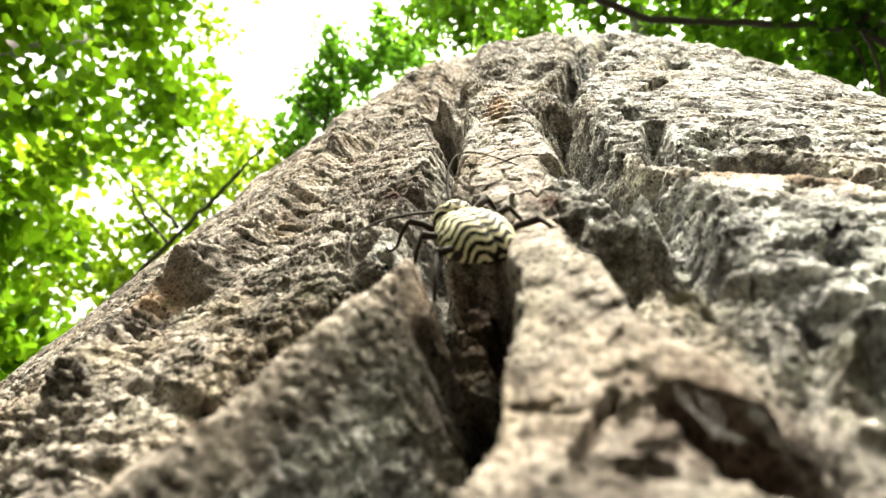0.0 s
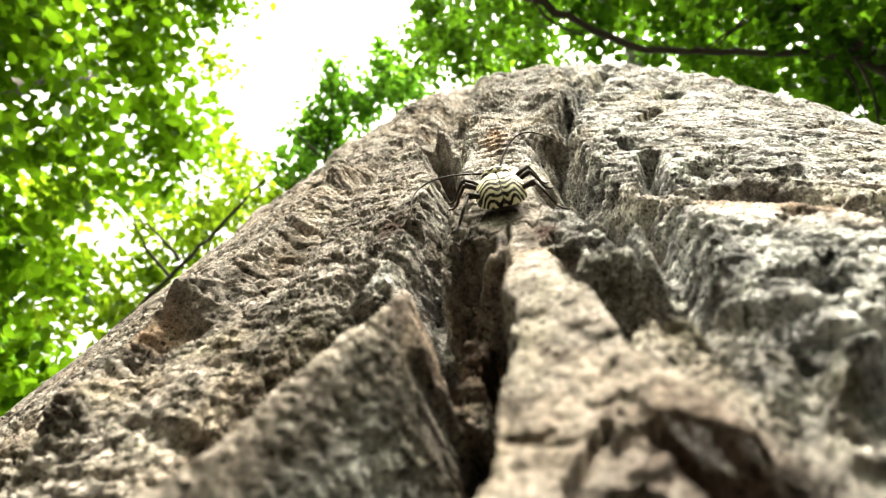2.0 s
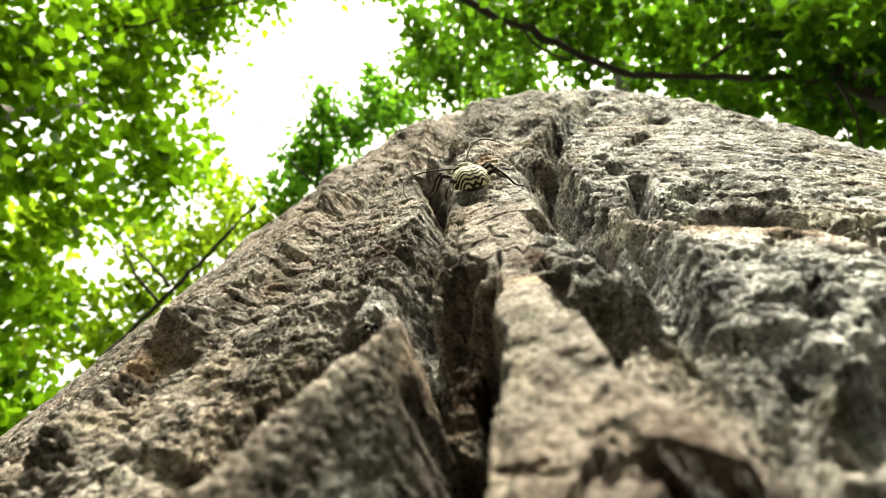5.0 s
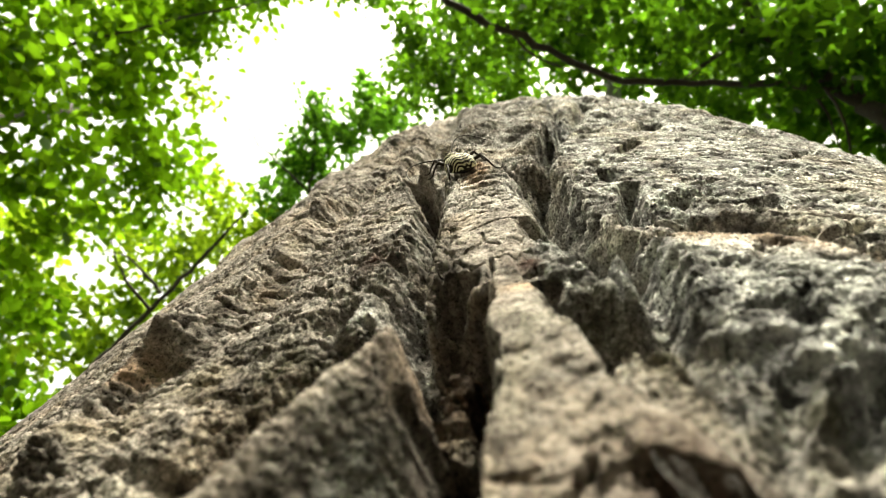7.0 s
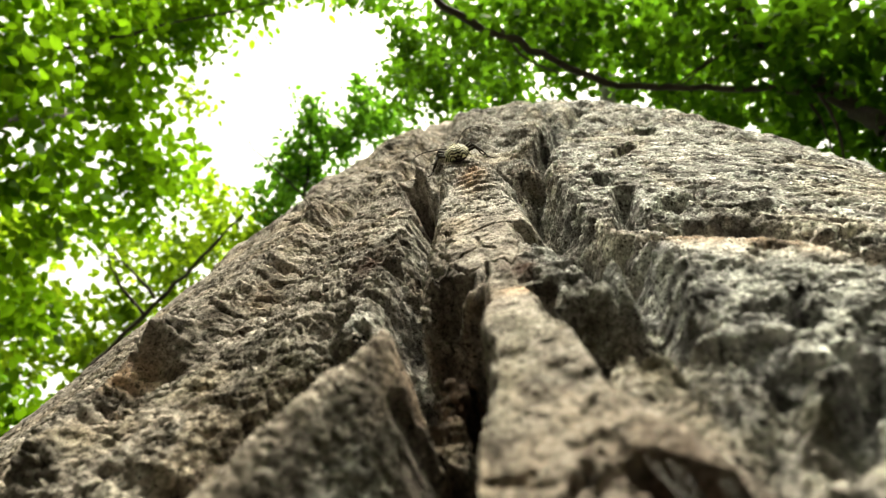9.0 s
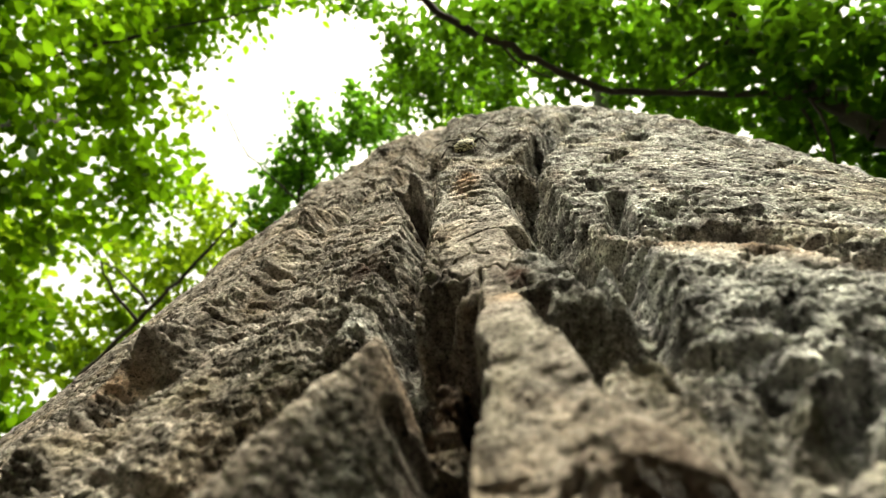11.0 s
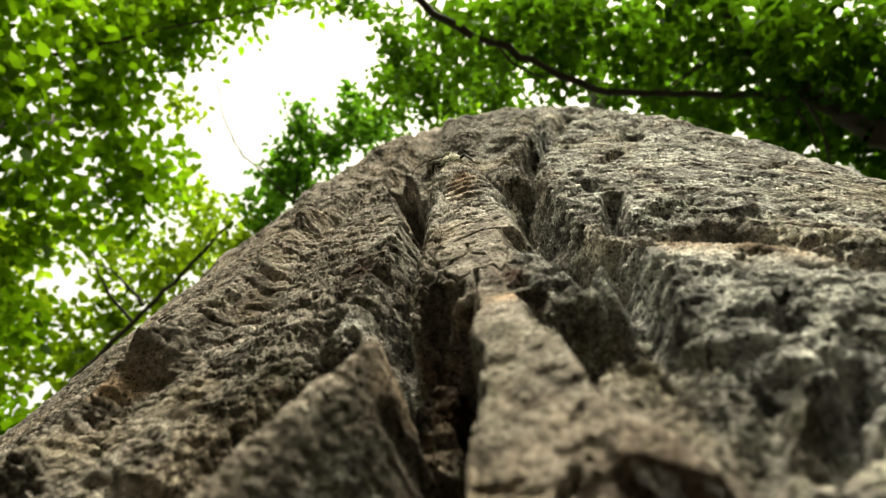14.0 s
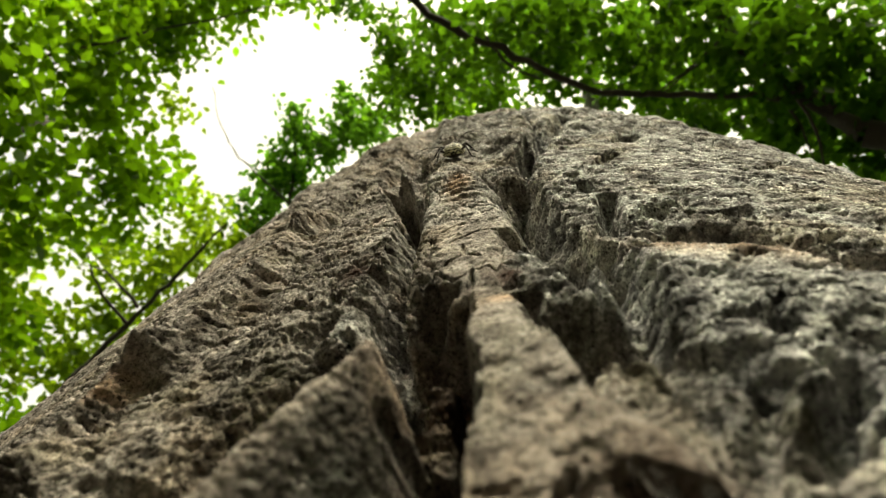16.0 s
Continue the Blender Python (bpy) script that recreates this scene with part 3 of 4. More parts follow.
def build_trunk():
    deg = (list(np.linspace(-180, -30.5, 70)) +
           spaced(-30, 29.99, lambda d: 0.05 if abs(d) < 9 else 0.095) + list(np.linspace(30.5, 179.9, 70)))
    zz = (list(np.linspace(-ZC - 0.02, -0.02, 90)) + spaced(0.0, 0.56, lambda q: 0.00022 + 0.0018 * q) + list(np.linspace(0.57, 8.0, 180)))
    deg, zz = np.array(deg), np.array(zz)
    D, Z = np.meshgrid(deg, zz)
    h, lab, sds = relief(D, Z)
    crisp = np.maximum(smooth(-0.004, -0.001, sds["flake"]), np.maximum(smooth(-0.004, -0.001, sds["wedge"]), np.exp(-((D + 2.1) / 1.2) ** 2) * (Z < 0.11)))
    h = eased(sds["macro"], np.radians(D) * R0, Z, 3.0 + 6 * crisp + 5 * smooth(0.15, 0.20, Z)) + h - sds["macro"]
    lip = smooth(-0.001, 0.002, sds["ridge"]) * smooth(0.112, 0.092, Z) * smooth(-0.9, -1.3, D)
    s0 = np.radians(D) * R0
    co = bole(D, Z - 0.25 * lip * np.maximum(h - FLOOR, 0), h)
    # granular crust, pushed out square to the skin so that slopes and furrow walls are as rough as the plates
    rows, cols = np.where((Z[:, 0] > -0.002) & (Z[:, 0] < 0.56))[0], np.where(np.abs(D[0]) < 30)[0]
    win = np.ix_(rows, cols)
    gs, gz, gh = s0[win], Z[win], h[win]
    p = co[win]
    nrm = np.cross(np.gradient(p, axis=1), np.gradient(p, axis=0))
    nrm /= np.linalg.norm(nrm, axis=-1)[..., None] + 1e-12
    tame, patch, face = sds["tame"][win], sds["patch"][win], 1 - sds["face"][win]
    ws = gs + 0.0009 * fbm(gs * 420, gz * 300 + gh * 300, 401, 3)
    wz = gz + 0.0014 * fbm(gs * 420 + 9, gz * 300 - gh * 300, 403, 3)
    wh = gh + 0.0009 * fbm(gs * 300 + gh * 420, gz * 300, 405, 2)
    big, gap = grains(ws * 105 + 4, wz * 135, wh * 135, 409)
    push = (0.00035 * big - 0.0014 * smooth(0.05, 0.0, gap) * patch) * tame * (0.3 + 0.7 * face) * (1 - 0.6 * smooth(-12, -15, D[win]))
    mid, gap = grains(ws * 300, wz * 400, wh * 400, 411)
    push = push + (0.00020 * mid - 0.0008 * smooth(0.09, 0.0, gap)) * (0.25 + 0.75 * patch) * (0.06 + 0.94 * tame)
    fine, gap = grains(ws * 780, wz * 900, wh * 900, 421)
    push = push + (0.00020 * fine - 0.00036 * smooth(0.16, 0.0, gap)) * (0.3 + 0.7 * tame)
    # ragged holes, each with a sharp upper lip
    hole = smooth(0.24, 0.34, fbm(ws * 130 + wh * 130, wz * 190 - wh * 130, 91, 3))
    push = push - 0.0015 * hole * (0.2 + 0.8 * patch) * tame * face * (1 - 0.5 * smooth(-12, -15, D[win]))
    push = push - 0.0012 * smooth(0.26, 0.38, fbm(ws * 330 + wh * 350, wz * 480 - wh * 350, 431, 2)) * (0.22 + 0.78 * tame) * (0.25 + 0.75 * face)
    soft = smooth(30, 28.5, np.abs(D[win])) * smooth(-0.002, 0.002, gz) * smooth(0.56, 0.50, gz)
    co[win] = p + nrm * (push * soft)[..., None]
    nz, nd = D.shape
    idx = np.arange(nz * nd).reshape(nz, nd)
    right = np.roll(idx, -1, axis=1)
    faces = np.stack([idx[:-1], right[:-1], right[1:], idx[1:]], axis=-1).reshape(-1, 4)
    inner = (np.abs(D) < 29.5) & (Z > 0.001) & (Z < 0.56)
    lab = np.where(inner, lab, -1)
    flab = lab[:-1].reshape(-1)
    s = np.radians(D) * R0
    tan = np.zeros(D.shape)
    for k, amount in (("ridge", 1.0), ("wedge", 1.0), ("flake", 0.2), ("left", 0.25), ("outer", 0.25), ("shoulder", 0.5), ("slab", 0.15), ("knob", 0.1), ("crown", 0.6)):
        tan = np.maximum(tan, amount * smooth(0.0, 0.003, sds[k]))
    tan = tan * (1 - 0.6 * smooth(0.0, 0.002, sds["ridge"]) * (1 - smooth(0.150, 0.125, Z) * smooth(-2.4, -1.7, D)))
    past = s - radians(-5.73) * R0 - (Z - .0427) * 0.545
    edge = smooth(-0.0005, 0.0005, sds["flake"]) * smooth(0.0042, 0.0022, sds["flake"]) * smooth(0.0065, 0.0035, past)
    tan = np.maximum(tan, edge * 1.3)
    slab_edge = smooth(0.0, 0.001, sds["slab"]) * smooth(0.016, 0.008, sds["slab"]) * smooth(0.078, 0.088, Z) * smooth(4.2, 5.2, D)
    tan = np.maximum(tan, slab_edge)
    lichen = 0.45 + 0.35 * smooth(-4, 9, D + 5 * fbm(s * 20, Z * 12, 221, 2)) - 0.3 * smooth(-2, -9, D) + 0.65 * smooth(0.0, 0.004, np.maximum(sds["slab"], np.maximum(sds["knob"], sds["recess"]))) + 0.55 * smooth(0.0, 0.01, sds["shoulder"])
    # less pale lichen low down: the shade there is put into the colour
    lichen = lichen * (0.6 + 0.4 * smooth(0.05, 0.10, Z))
    lichen = np.maximum(lichen, 1.0 * smooth(0.004, 0.008, sds["flake"]))
    lichen = lichen * (1 - 0.8 * smooth(0, 0.003, sds["ridge"])) * (1 - 0.75 * smooth(0, 0.003, sds["wedge"]))
    # inner bark spots; those in the cleft and cobweb hollow paint in shade
    raw_shade = np.zeros(D.shape)
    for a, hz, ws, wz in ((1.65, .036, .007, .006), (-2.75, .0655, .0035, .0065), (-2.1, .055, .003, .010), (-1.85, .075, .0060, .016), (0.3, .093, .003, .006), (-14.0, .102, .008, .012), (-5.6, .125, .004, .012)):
        raw_shade = np.maximum(raw_shade, np.exp(-((s - radians(a) * R0) / ws) ** 2 - ((Z - hz) / wz) ** 2))
    rust = np.zeros(D.shape)
    for a, hz, ws, wz in ((-1.3, .186, .0042, .026), (0.14, .080, .002, .003), (-1.85, 0.0795, .0015, .0016), (-13.0, .094, .005, .004), (7.4, .101, .008, .003)):
        rust = np.maximum(rust, np.exp(-((s - radians(a) * R0) / ws) ** 2 - ((Z - hz) / wz) ** 2))
    rust = np.maximum(rust, 0.5 * np.exp(-((s - radians(9.5) * R0) / 0.012) ** 2 - ((Z - .0925 + 0.12 * (s - radians(9.5) * R0)) / 0.0055) ** 2))
    # slab face whitened in colour so that it looks lit
    pale = 0.6 * smooth(0.004, 0.009, sds["slab"]) * smooth(4.0, 6.0, D) * smooth(0.104, 0.09, Z + 0.006 * fbm(s * 60, Z * 60, 251, 2))
    rust = np.maximum(rust, np.maximum(0.24 * edge, 0.45 * slab_edge * smooth(-0.1, 0.25, fbm(s * 50, Z * 50, 261, 3) + 0.12)))
    # whitish spots; the lit ledges near 5.3 degrees are painted in
    for a, hz, ws, wz in ((5.3, .0565, .004, .002), (5.3, .0625, .003, .0012), (1.5, .059, .002, .003), (-5.0, .094, .002, .004)):
        pale = np.maximum(pale, np.exp(-((s - radians(a) * R0) / ws) ** 2 - ((Z - hz) / wz) ** 2))
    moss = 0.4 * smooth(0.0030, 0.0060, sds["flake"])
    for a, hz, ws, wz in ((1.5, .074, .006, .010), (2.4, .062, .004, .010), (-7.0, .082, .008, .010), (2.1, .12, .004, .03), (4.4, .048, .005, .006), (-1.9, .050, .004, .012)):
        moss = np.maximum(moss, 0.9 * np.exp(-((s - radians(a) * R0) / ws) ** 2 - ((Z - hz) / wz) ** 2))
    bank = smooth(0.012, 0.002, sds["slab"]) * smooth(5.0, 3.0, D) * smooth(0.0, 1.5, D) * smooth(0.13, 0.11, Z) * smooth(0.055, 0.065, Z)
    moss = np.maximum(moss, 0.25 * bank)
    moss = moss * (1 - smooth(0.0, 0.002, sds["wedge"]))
    pale = np.maximum(pale, 0.18 * edge)
    pale = np.maximum(pale, 0.4 * smooth(0.0, 0.003, sds["ridge"]) * smooth(0.12, 0.16, Z) * (1 - rust))
    trunk = new("old_tree")
    tagged(trunk, "thick old tree with deeply furrowed grey-brown bark", "tree")
    flat = co.reshape(-1, 3)
    masks = {"tan": tan.ravel(), "lichen": lichen.ravel(), "raw_shade": raw_shade.ravel(), "rust": rust.ravel(), "pale": pale.ravel(), "moss": moss.ravel()}
    plate_labels = dict(ridge="rounded tan bark ridge with fine cracks", wedge="broad pale tan bark plate", flake="lifted bark flake with a pale edge",
                 slab="grey lichen-crusted bark slab", shoulder="rough grey bark plate", left="rough brown-grey bark plate",
                 outer="dark furrowed bark plate", crown="weathered brown bark plate", crumbs="crumbling dark mossy bark", knob="pale lichened bark knob", moss="low mossy bark slope", recess="pale fibrous bark recess",
                 skirt="blotched grey bark plate")
    for i in range(-1, len(PLATE_NAMES)):
        f = faces[flab == i]
        if not len(f):
            continue
        used, inv = np.unique(f, return_inverse=True)
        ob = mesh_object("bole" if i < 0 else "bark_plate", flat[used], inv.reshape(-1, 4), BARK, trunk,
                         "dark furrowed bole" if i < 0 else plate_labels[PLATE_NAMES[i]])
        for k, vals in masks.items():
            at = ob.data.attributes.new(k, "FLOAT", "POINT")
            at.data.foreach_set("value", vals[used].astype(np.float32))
    return trunk


OLD_TREE = build_trunk()


# ---- ground ----
def build_ground():
    r = np.concatenate([[0.0], np.geomspace(0.3, 1200, 60)])
    a = np.linspace(0, 2 * np.pi, 97)[:-1]
    Rr, A = np.meshgrid(r, a, indexing="ij")
    x, y = Rr * np.cos(A), Rr * np.sin(A)
    z = 0.05 * fbm(x * 0.6, y * 0.6, 201, 4) * np.clip(Rr / 2, 0.2, 1) + 0.4 * fbm(x * 0.05, y * 0.05, 211, 2) * smooth(4, 20, Rr)
    v = np.stack([x, y, z], -1).reshape(-1, 3)
    n, k = Rr.shape
    idx = np.arange(n * k).reshape(n, k)
    f = np.stack([idx[:-1], idx[1:], np.roll(idx, -1, 1)[1:], np.roll(idx, -1, 1)[:-1]], -1).reshape(-1, 4)
    tagged(mesh_object("ground", v, f, GROUND), "forest floor of brown leaf litter and moss", "ground", kind="structure")


build_ground()


# ---- forest round it ----
def tube(points, r0, r1, sides=8, seed=0):
    """A tapered, slightly crooked limb along points."""
    rng = np.random.default_rng(seed)
    p = np.array(points, dtype=float)
    seg = np.concatenate([[0], np.cumsum(np.linalg.norm(np.diff(p, axis=0), axis=1))])
    n = max(4, int(seg[-1] / 0.09) + 2)
    t = np.linspace(0, seg[-1], n)
    c = np.stack([np.interp(t, seg, p[:, i]) for i in range(3)], -1)
    for _ in range(2):
        c[1:-1] = 0.25 * c[:-2] + 0.5 * c[1:-1] + 0.25 * c[2:]
    c[1:-1] += rng.normal(0, 0.4 * min(max(r0, r1), 0.04), (n - 2, 3))
    rad = np.interp(t, [0, seg[-1]], [r0, r1]) * (1 + rng.normal(0, 0.10, n))
    d = np.gradient(c, axis=0)
    d /= np.linalg.norm(d, axis=1)[:, None]
    ref = np.array([0.31, 0.9, 0.3])
    e = np.cross(d, ref)
    e /= np.linalg.norm(e, axis=1)[:, None]
    f = np.cross(d, e)
    a = np.linspace(0, 2 * np.pi, sides + 1)[:-1]
    v = c[:, None] + rad[:, None, None] * (np.cos(a)[None, :, None] * e[:, None] + np.sin(a)[None, :, None] * f[:, None])
    idx = np.arange(n * sides).reshape(n, sides)
    fc = np.stack([idx[:-1], np.roll(idx, -1, 1)[:-1], np.roll(idx, -1, 1)[1:], idx[1:]], -1).reshape(-1, 4)
    v = np.concatenate([v.reshape(-1, 3), c[-1:]])
    cap = [(idx[-1, j], idx[-1, (j + 1) % sides], n * sides, n * sides) for j in range(sides)]
    return v, fc, cap


def limb(name, points, r0, r1, material, parent, seed, sides=8, label=""):
    v, f, _ = tube(points, r0, r1, sides, seed)
    return mesh_object(name, v, f, material, parent, label)


LEAF_V = np.array([(0, 0, 0), (.30, .28, .05), (.27, .62, .05), (0, 1, -.06), (-.27, .62, .05), (-.30, .28, .05), (0, .45, 0)])
LEAF_F = np.array([(0, 1, 6), (1, 2, 6), (2, 3, 6), (3, 4, 6), (4, 5, 6), (5, 0, 6)])


def leaves(clumps, per, size, seed, tilt=0.55):
    """Many small leaves in loose sprays; clumps are (x, y, z, radius)."""
    rng = np.random.default_rng(seed)
    vs, n = [], 0
    for x, y, z, r in clumps:
        count = int(per * (r / 0.28) ** 2)
        sprays = max(3, count // 9)
        d = rng.normal(0, 1, (sprays, 3))
        d /= np.linalg.norm(d, axis=1)[:, None]
        ctr = np.array([x, y, z]) + d * (r * 1.12 * rng.random(sprays)[:, None] ** 0.45) * np.array([1, 1, 1.25])
        own = rng.integers(0, sprays, count)
        pos = ctr[own] + rng.normal(0, 0.055, (count, 3)) * np.array([1, 1, 0.6])
        sc = size * rng.uniform(0.6, 1.25, count)
        yaw = rng.uniform(0, 2 * np.pi, count)
        pit = rng.normal(-0.25, tilt, count)
        rol = rng.normal(0, tilt, count)
        v = LEAF_V[None] * sc[:, None, None] * np.array([1, 1, 1])
        cr, sr = np.cos(rol)[:, None], np.sin(rol)[:, None]
        v = np.stack([v[..., 0] * cr + v[..., 2] * sr, v[..., 1], -v[..., 0] * sr + v[..., 2] * cr], -1)
        cp, sp = np.cos(pit)[:, None], np.sin(pit)[:, None]
        v = np.stack([v[..., 0], v[..., 1] * cp - v[..., 2] * sp, v[..., 1] * sp + v[..., 2] * cp], -1)
        cy, sy = np.cos(yaw)[:, None], np.sin(yaw)[:, None]
        v = np.stack([v[..., 0] * cy - v[..., 1] * sy, v[..., 0] * sy + v[..., 1] * cy, v[..., 2]], -1)
        vs.append((v + pos[:, None]).reshape(-1, 3))
        n += count
    v = np.concatenate(vs)
    f = (LEAF_F[None] + 7 * np.arange(n)[:, None, None]).reshape(-1, 3)
    return v, f


def crown(name, clumps, per, size, material, parent, seed, label):
    v, f = leaves(clumps, per, size, seed)
    return mesh_object(name, v, f, material, parent, label)


def boughs(tree, fork, clumps, r, material, seed, every=2):
    """Thin boughs from the fork out to the sprays."""
    for i, (x, y, z, q) in enumerate(clumps[::every]):
        mid = (0.55 * x + 0.45 * fork[0], 0.55 * y + 0.45 * fork[1], 0.5 * z + 0.5 * fork[2] + 0.15)
        limb("bough", [fork, mid, (x, y, z)], r, 0.004, material, tree, seed + i, 6)


def left_tree():
    tree = tagged(new("maple_tree"), "leafy broad-crowned maple with dense green leaves", "tree", "forest trees")
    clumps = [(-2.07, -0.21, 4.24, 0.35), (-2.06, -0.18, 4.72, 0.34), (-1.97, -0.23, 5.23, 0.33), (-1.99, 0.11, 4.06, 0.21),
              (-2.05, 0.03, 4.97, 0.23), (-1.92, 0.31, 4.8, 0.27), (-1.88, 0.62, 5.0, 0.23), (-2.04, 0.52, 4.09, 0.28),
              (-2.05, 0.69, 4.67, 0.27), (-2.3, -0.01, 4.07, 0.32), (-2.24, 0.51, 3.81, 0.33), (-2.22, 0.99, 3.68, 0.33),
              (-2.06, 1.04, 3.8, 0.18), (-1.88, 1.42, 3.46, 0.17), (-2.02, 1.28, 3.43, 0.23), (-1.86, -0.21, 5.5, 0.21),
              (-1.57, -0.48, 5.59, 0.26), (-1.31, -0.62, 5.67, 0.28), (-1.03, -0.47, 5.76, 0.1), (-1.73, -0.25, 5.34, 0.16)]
    limb("trunk", [(-3.5, 0.1, -0.1), (-3.45, 0.15, 1.6), (-3.2, 0.2, 3.4), (-2.9, 0.3, 5.2), (-2.8, 0.3, 6.5)], 0.13, 0.04, WOOD_DARK, tree, 5, 12)
    boughs(tree, (-3.15, 0.22, 3.6), clumps, 0.018, WOOD_DARK, 50, 3)
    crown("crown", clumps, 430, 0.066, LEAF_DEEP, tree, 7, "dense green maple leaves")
    tagged(crown("sunlit_spray", [(-2.17, -0.31, 5.34, 0.13), (-1.89, -0.56, 5.46, 0.13), (-2.49, 0.9, 4.56, 0.12), (-1.86, 0.2, 5.5, 0.1), (-2.12, 0.67, 5.21, 0.1)], 700, 0.055, LEAF_SUN_TINT, tree, 8, "yellow-green leaves tinted as if in the sun"), kind="stuff")


def light_tree():
    tree = tagged(new("beech_sapling"), "slender beech with leaves coloured a sunlit yellow-green", "tree", "forest trees")
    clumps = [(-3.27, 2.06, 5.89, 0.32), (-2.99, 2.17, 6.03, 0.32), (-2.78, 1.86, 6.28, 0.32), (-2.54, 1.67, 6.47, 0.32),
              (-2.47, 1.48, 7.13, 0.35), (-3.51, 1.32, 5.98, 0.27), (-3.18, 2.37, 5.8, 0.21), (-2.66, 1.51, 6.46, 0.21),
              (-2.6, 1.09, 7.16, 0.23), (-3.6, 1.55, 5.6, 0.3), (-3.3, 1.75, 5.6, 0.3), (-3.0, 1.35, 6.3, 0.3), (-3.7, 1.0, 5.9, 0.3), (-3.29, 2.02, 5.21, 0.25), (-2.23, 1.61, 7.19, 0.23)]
    limb("trunk", [(-3.6, 3.2, -0.1), (-3.5, 3.1, 2.0), (-3.1, 2.6, 4.2), (-2.76, 2.13, 4.88)], 0.09, 0.03, WOOD_DARK, tree, 15, 10)
    limb("bough", [(-2.76, 2.13, 4.88), (-2.62, 1.95, 5.08), (-2.25, 1.58, 5.48), (-1.94, 1.25, 5.74), (-1.75, 1.07, 5.86)], 0.028, 0.008, WOOD_DARK, tree, 16)
    limb("bough", [(-2.35, 1.68, 5.37), (-2.52, 1.44, 5.37), (-2.58, 1.16, 5.42)], 0.014, 0.005, WOOD_DARK, tree, 17)
    limb("bough", [(-2.3, 1.59, 5.45), (-2.38, 1.43, 5.46), (-2.55, 1.26, 5.41)], 0.014, 0.005, WOOD_DARK, tree, 18)
    crown("crown", clumps, 210, 0.085, LEAF_SUN_TINT, tree, 19, "beech leaves coloured a sunlit yellow-green")


def mid_tree():
    tree = tagged(new("young_tree"), "young narrow-topped tree against the bright sky", "tree", "forest trees")
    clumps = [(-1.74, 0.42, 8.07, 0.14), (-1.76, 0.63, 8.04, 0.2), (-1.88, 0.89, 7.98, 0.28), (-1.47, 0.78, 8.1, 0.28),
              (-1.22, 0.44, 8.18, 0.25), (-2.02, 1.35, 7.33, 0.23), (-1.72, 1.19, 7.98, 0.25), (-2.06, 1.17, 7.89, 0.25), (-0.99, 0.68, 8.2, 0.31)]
    limb("trunk", [(-1.6, 4.6, -0.1), (-1.6, 4.3, 2.5), (-1.7, 2.8, 5.6), (-1.75, 1.2, 7.7), (-1.74, 0.4, 8.2)], 0.08, 0.008, WOOD_DARK, tree, 25, 10)
    limb("bough", [(-1.75, 1.3, 7.6), (-2.07, 0.64, 6.95), (-2.13, 0.39, 6.9), (-2.15, 0.1, 6.9)], 0.012, 0.004, WOOD_DARK, tree, 26)
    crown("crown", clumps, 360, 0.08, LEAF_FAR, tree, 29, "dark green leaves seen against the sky")


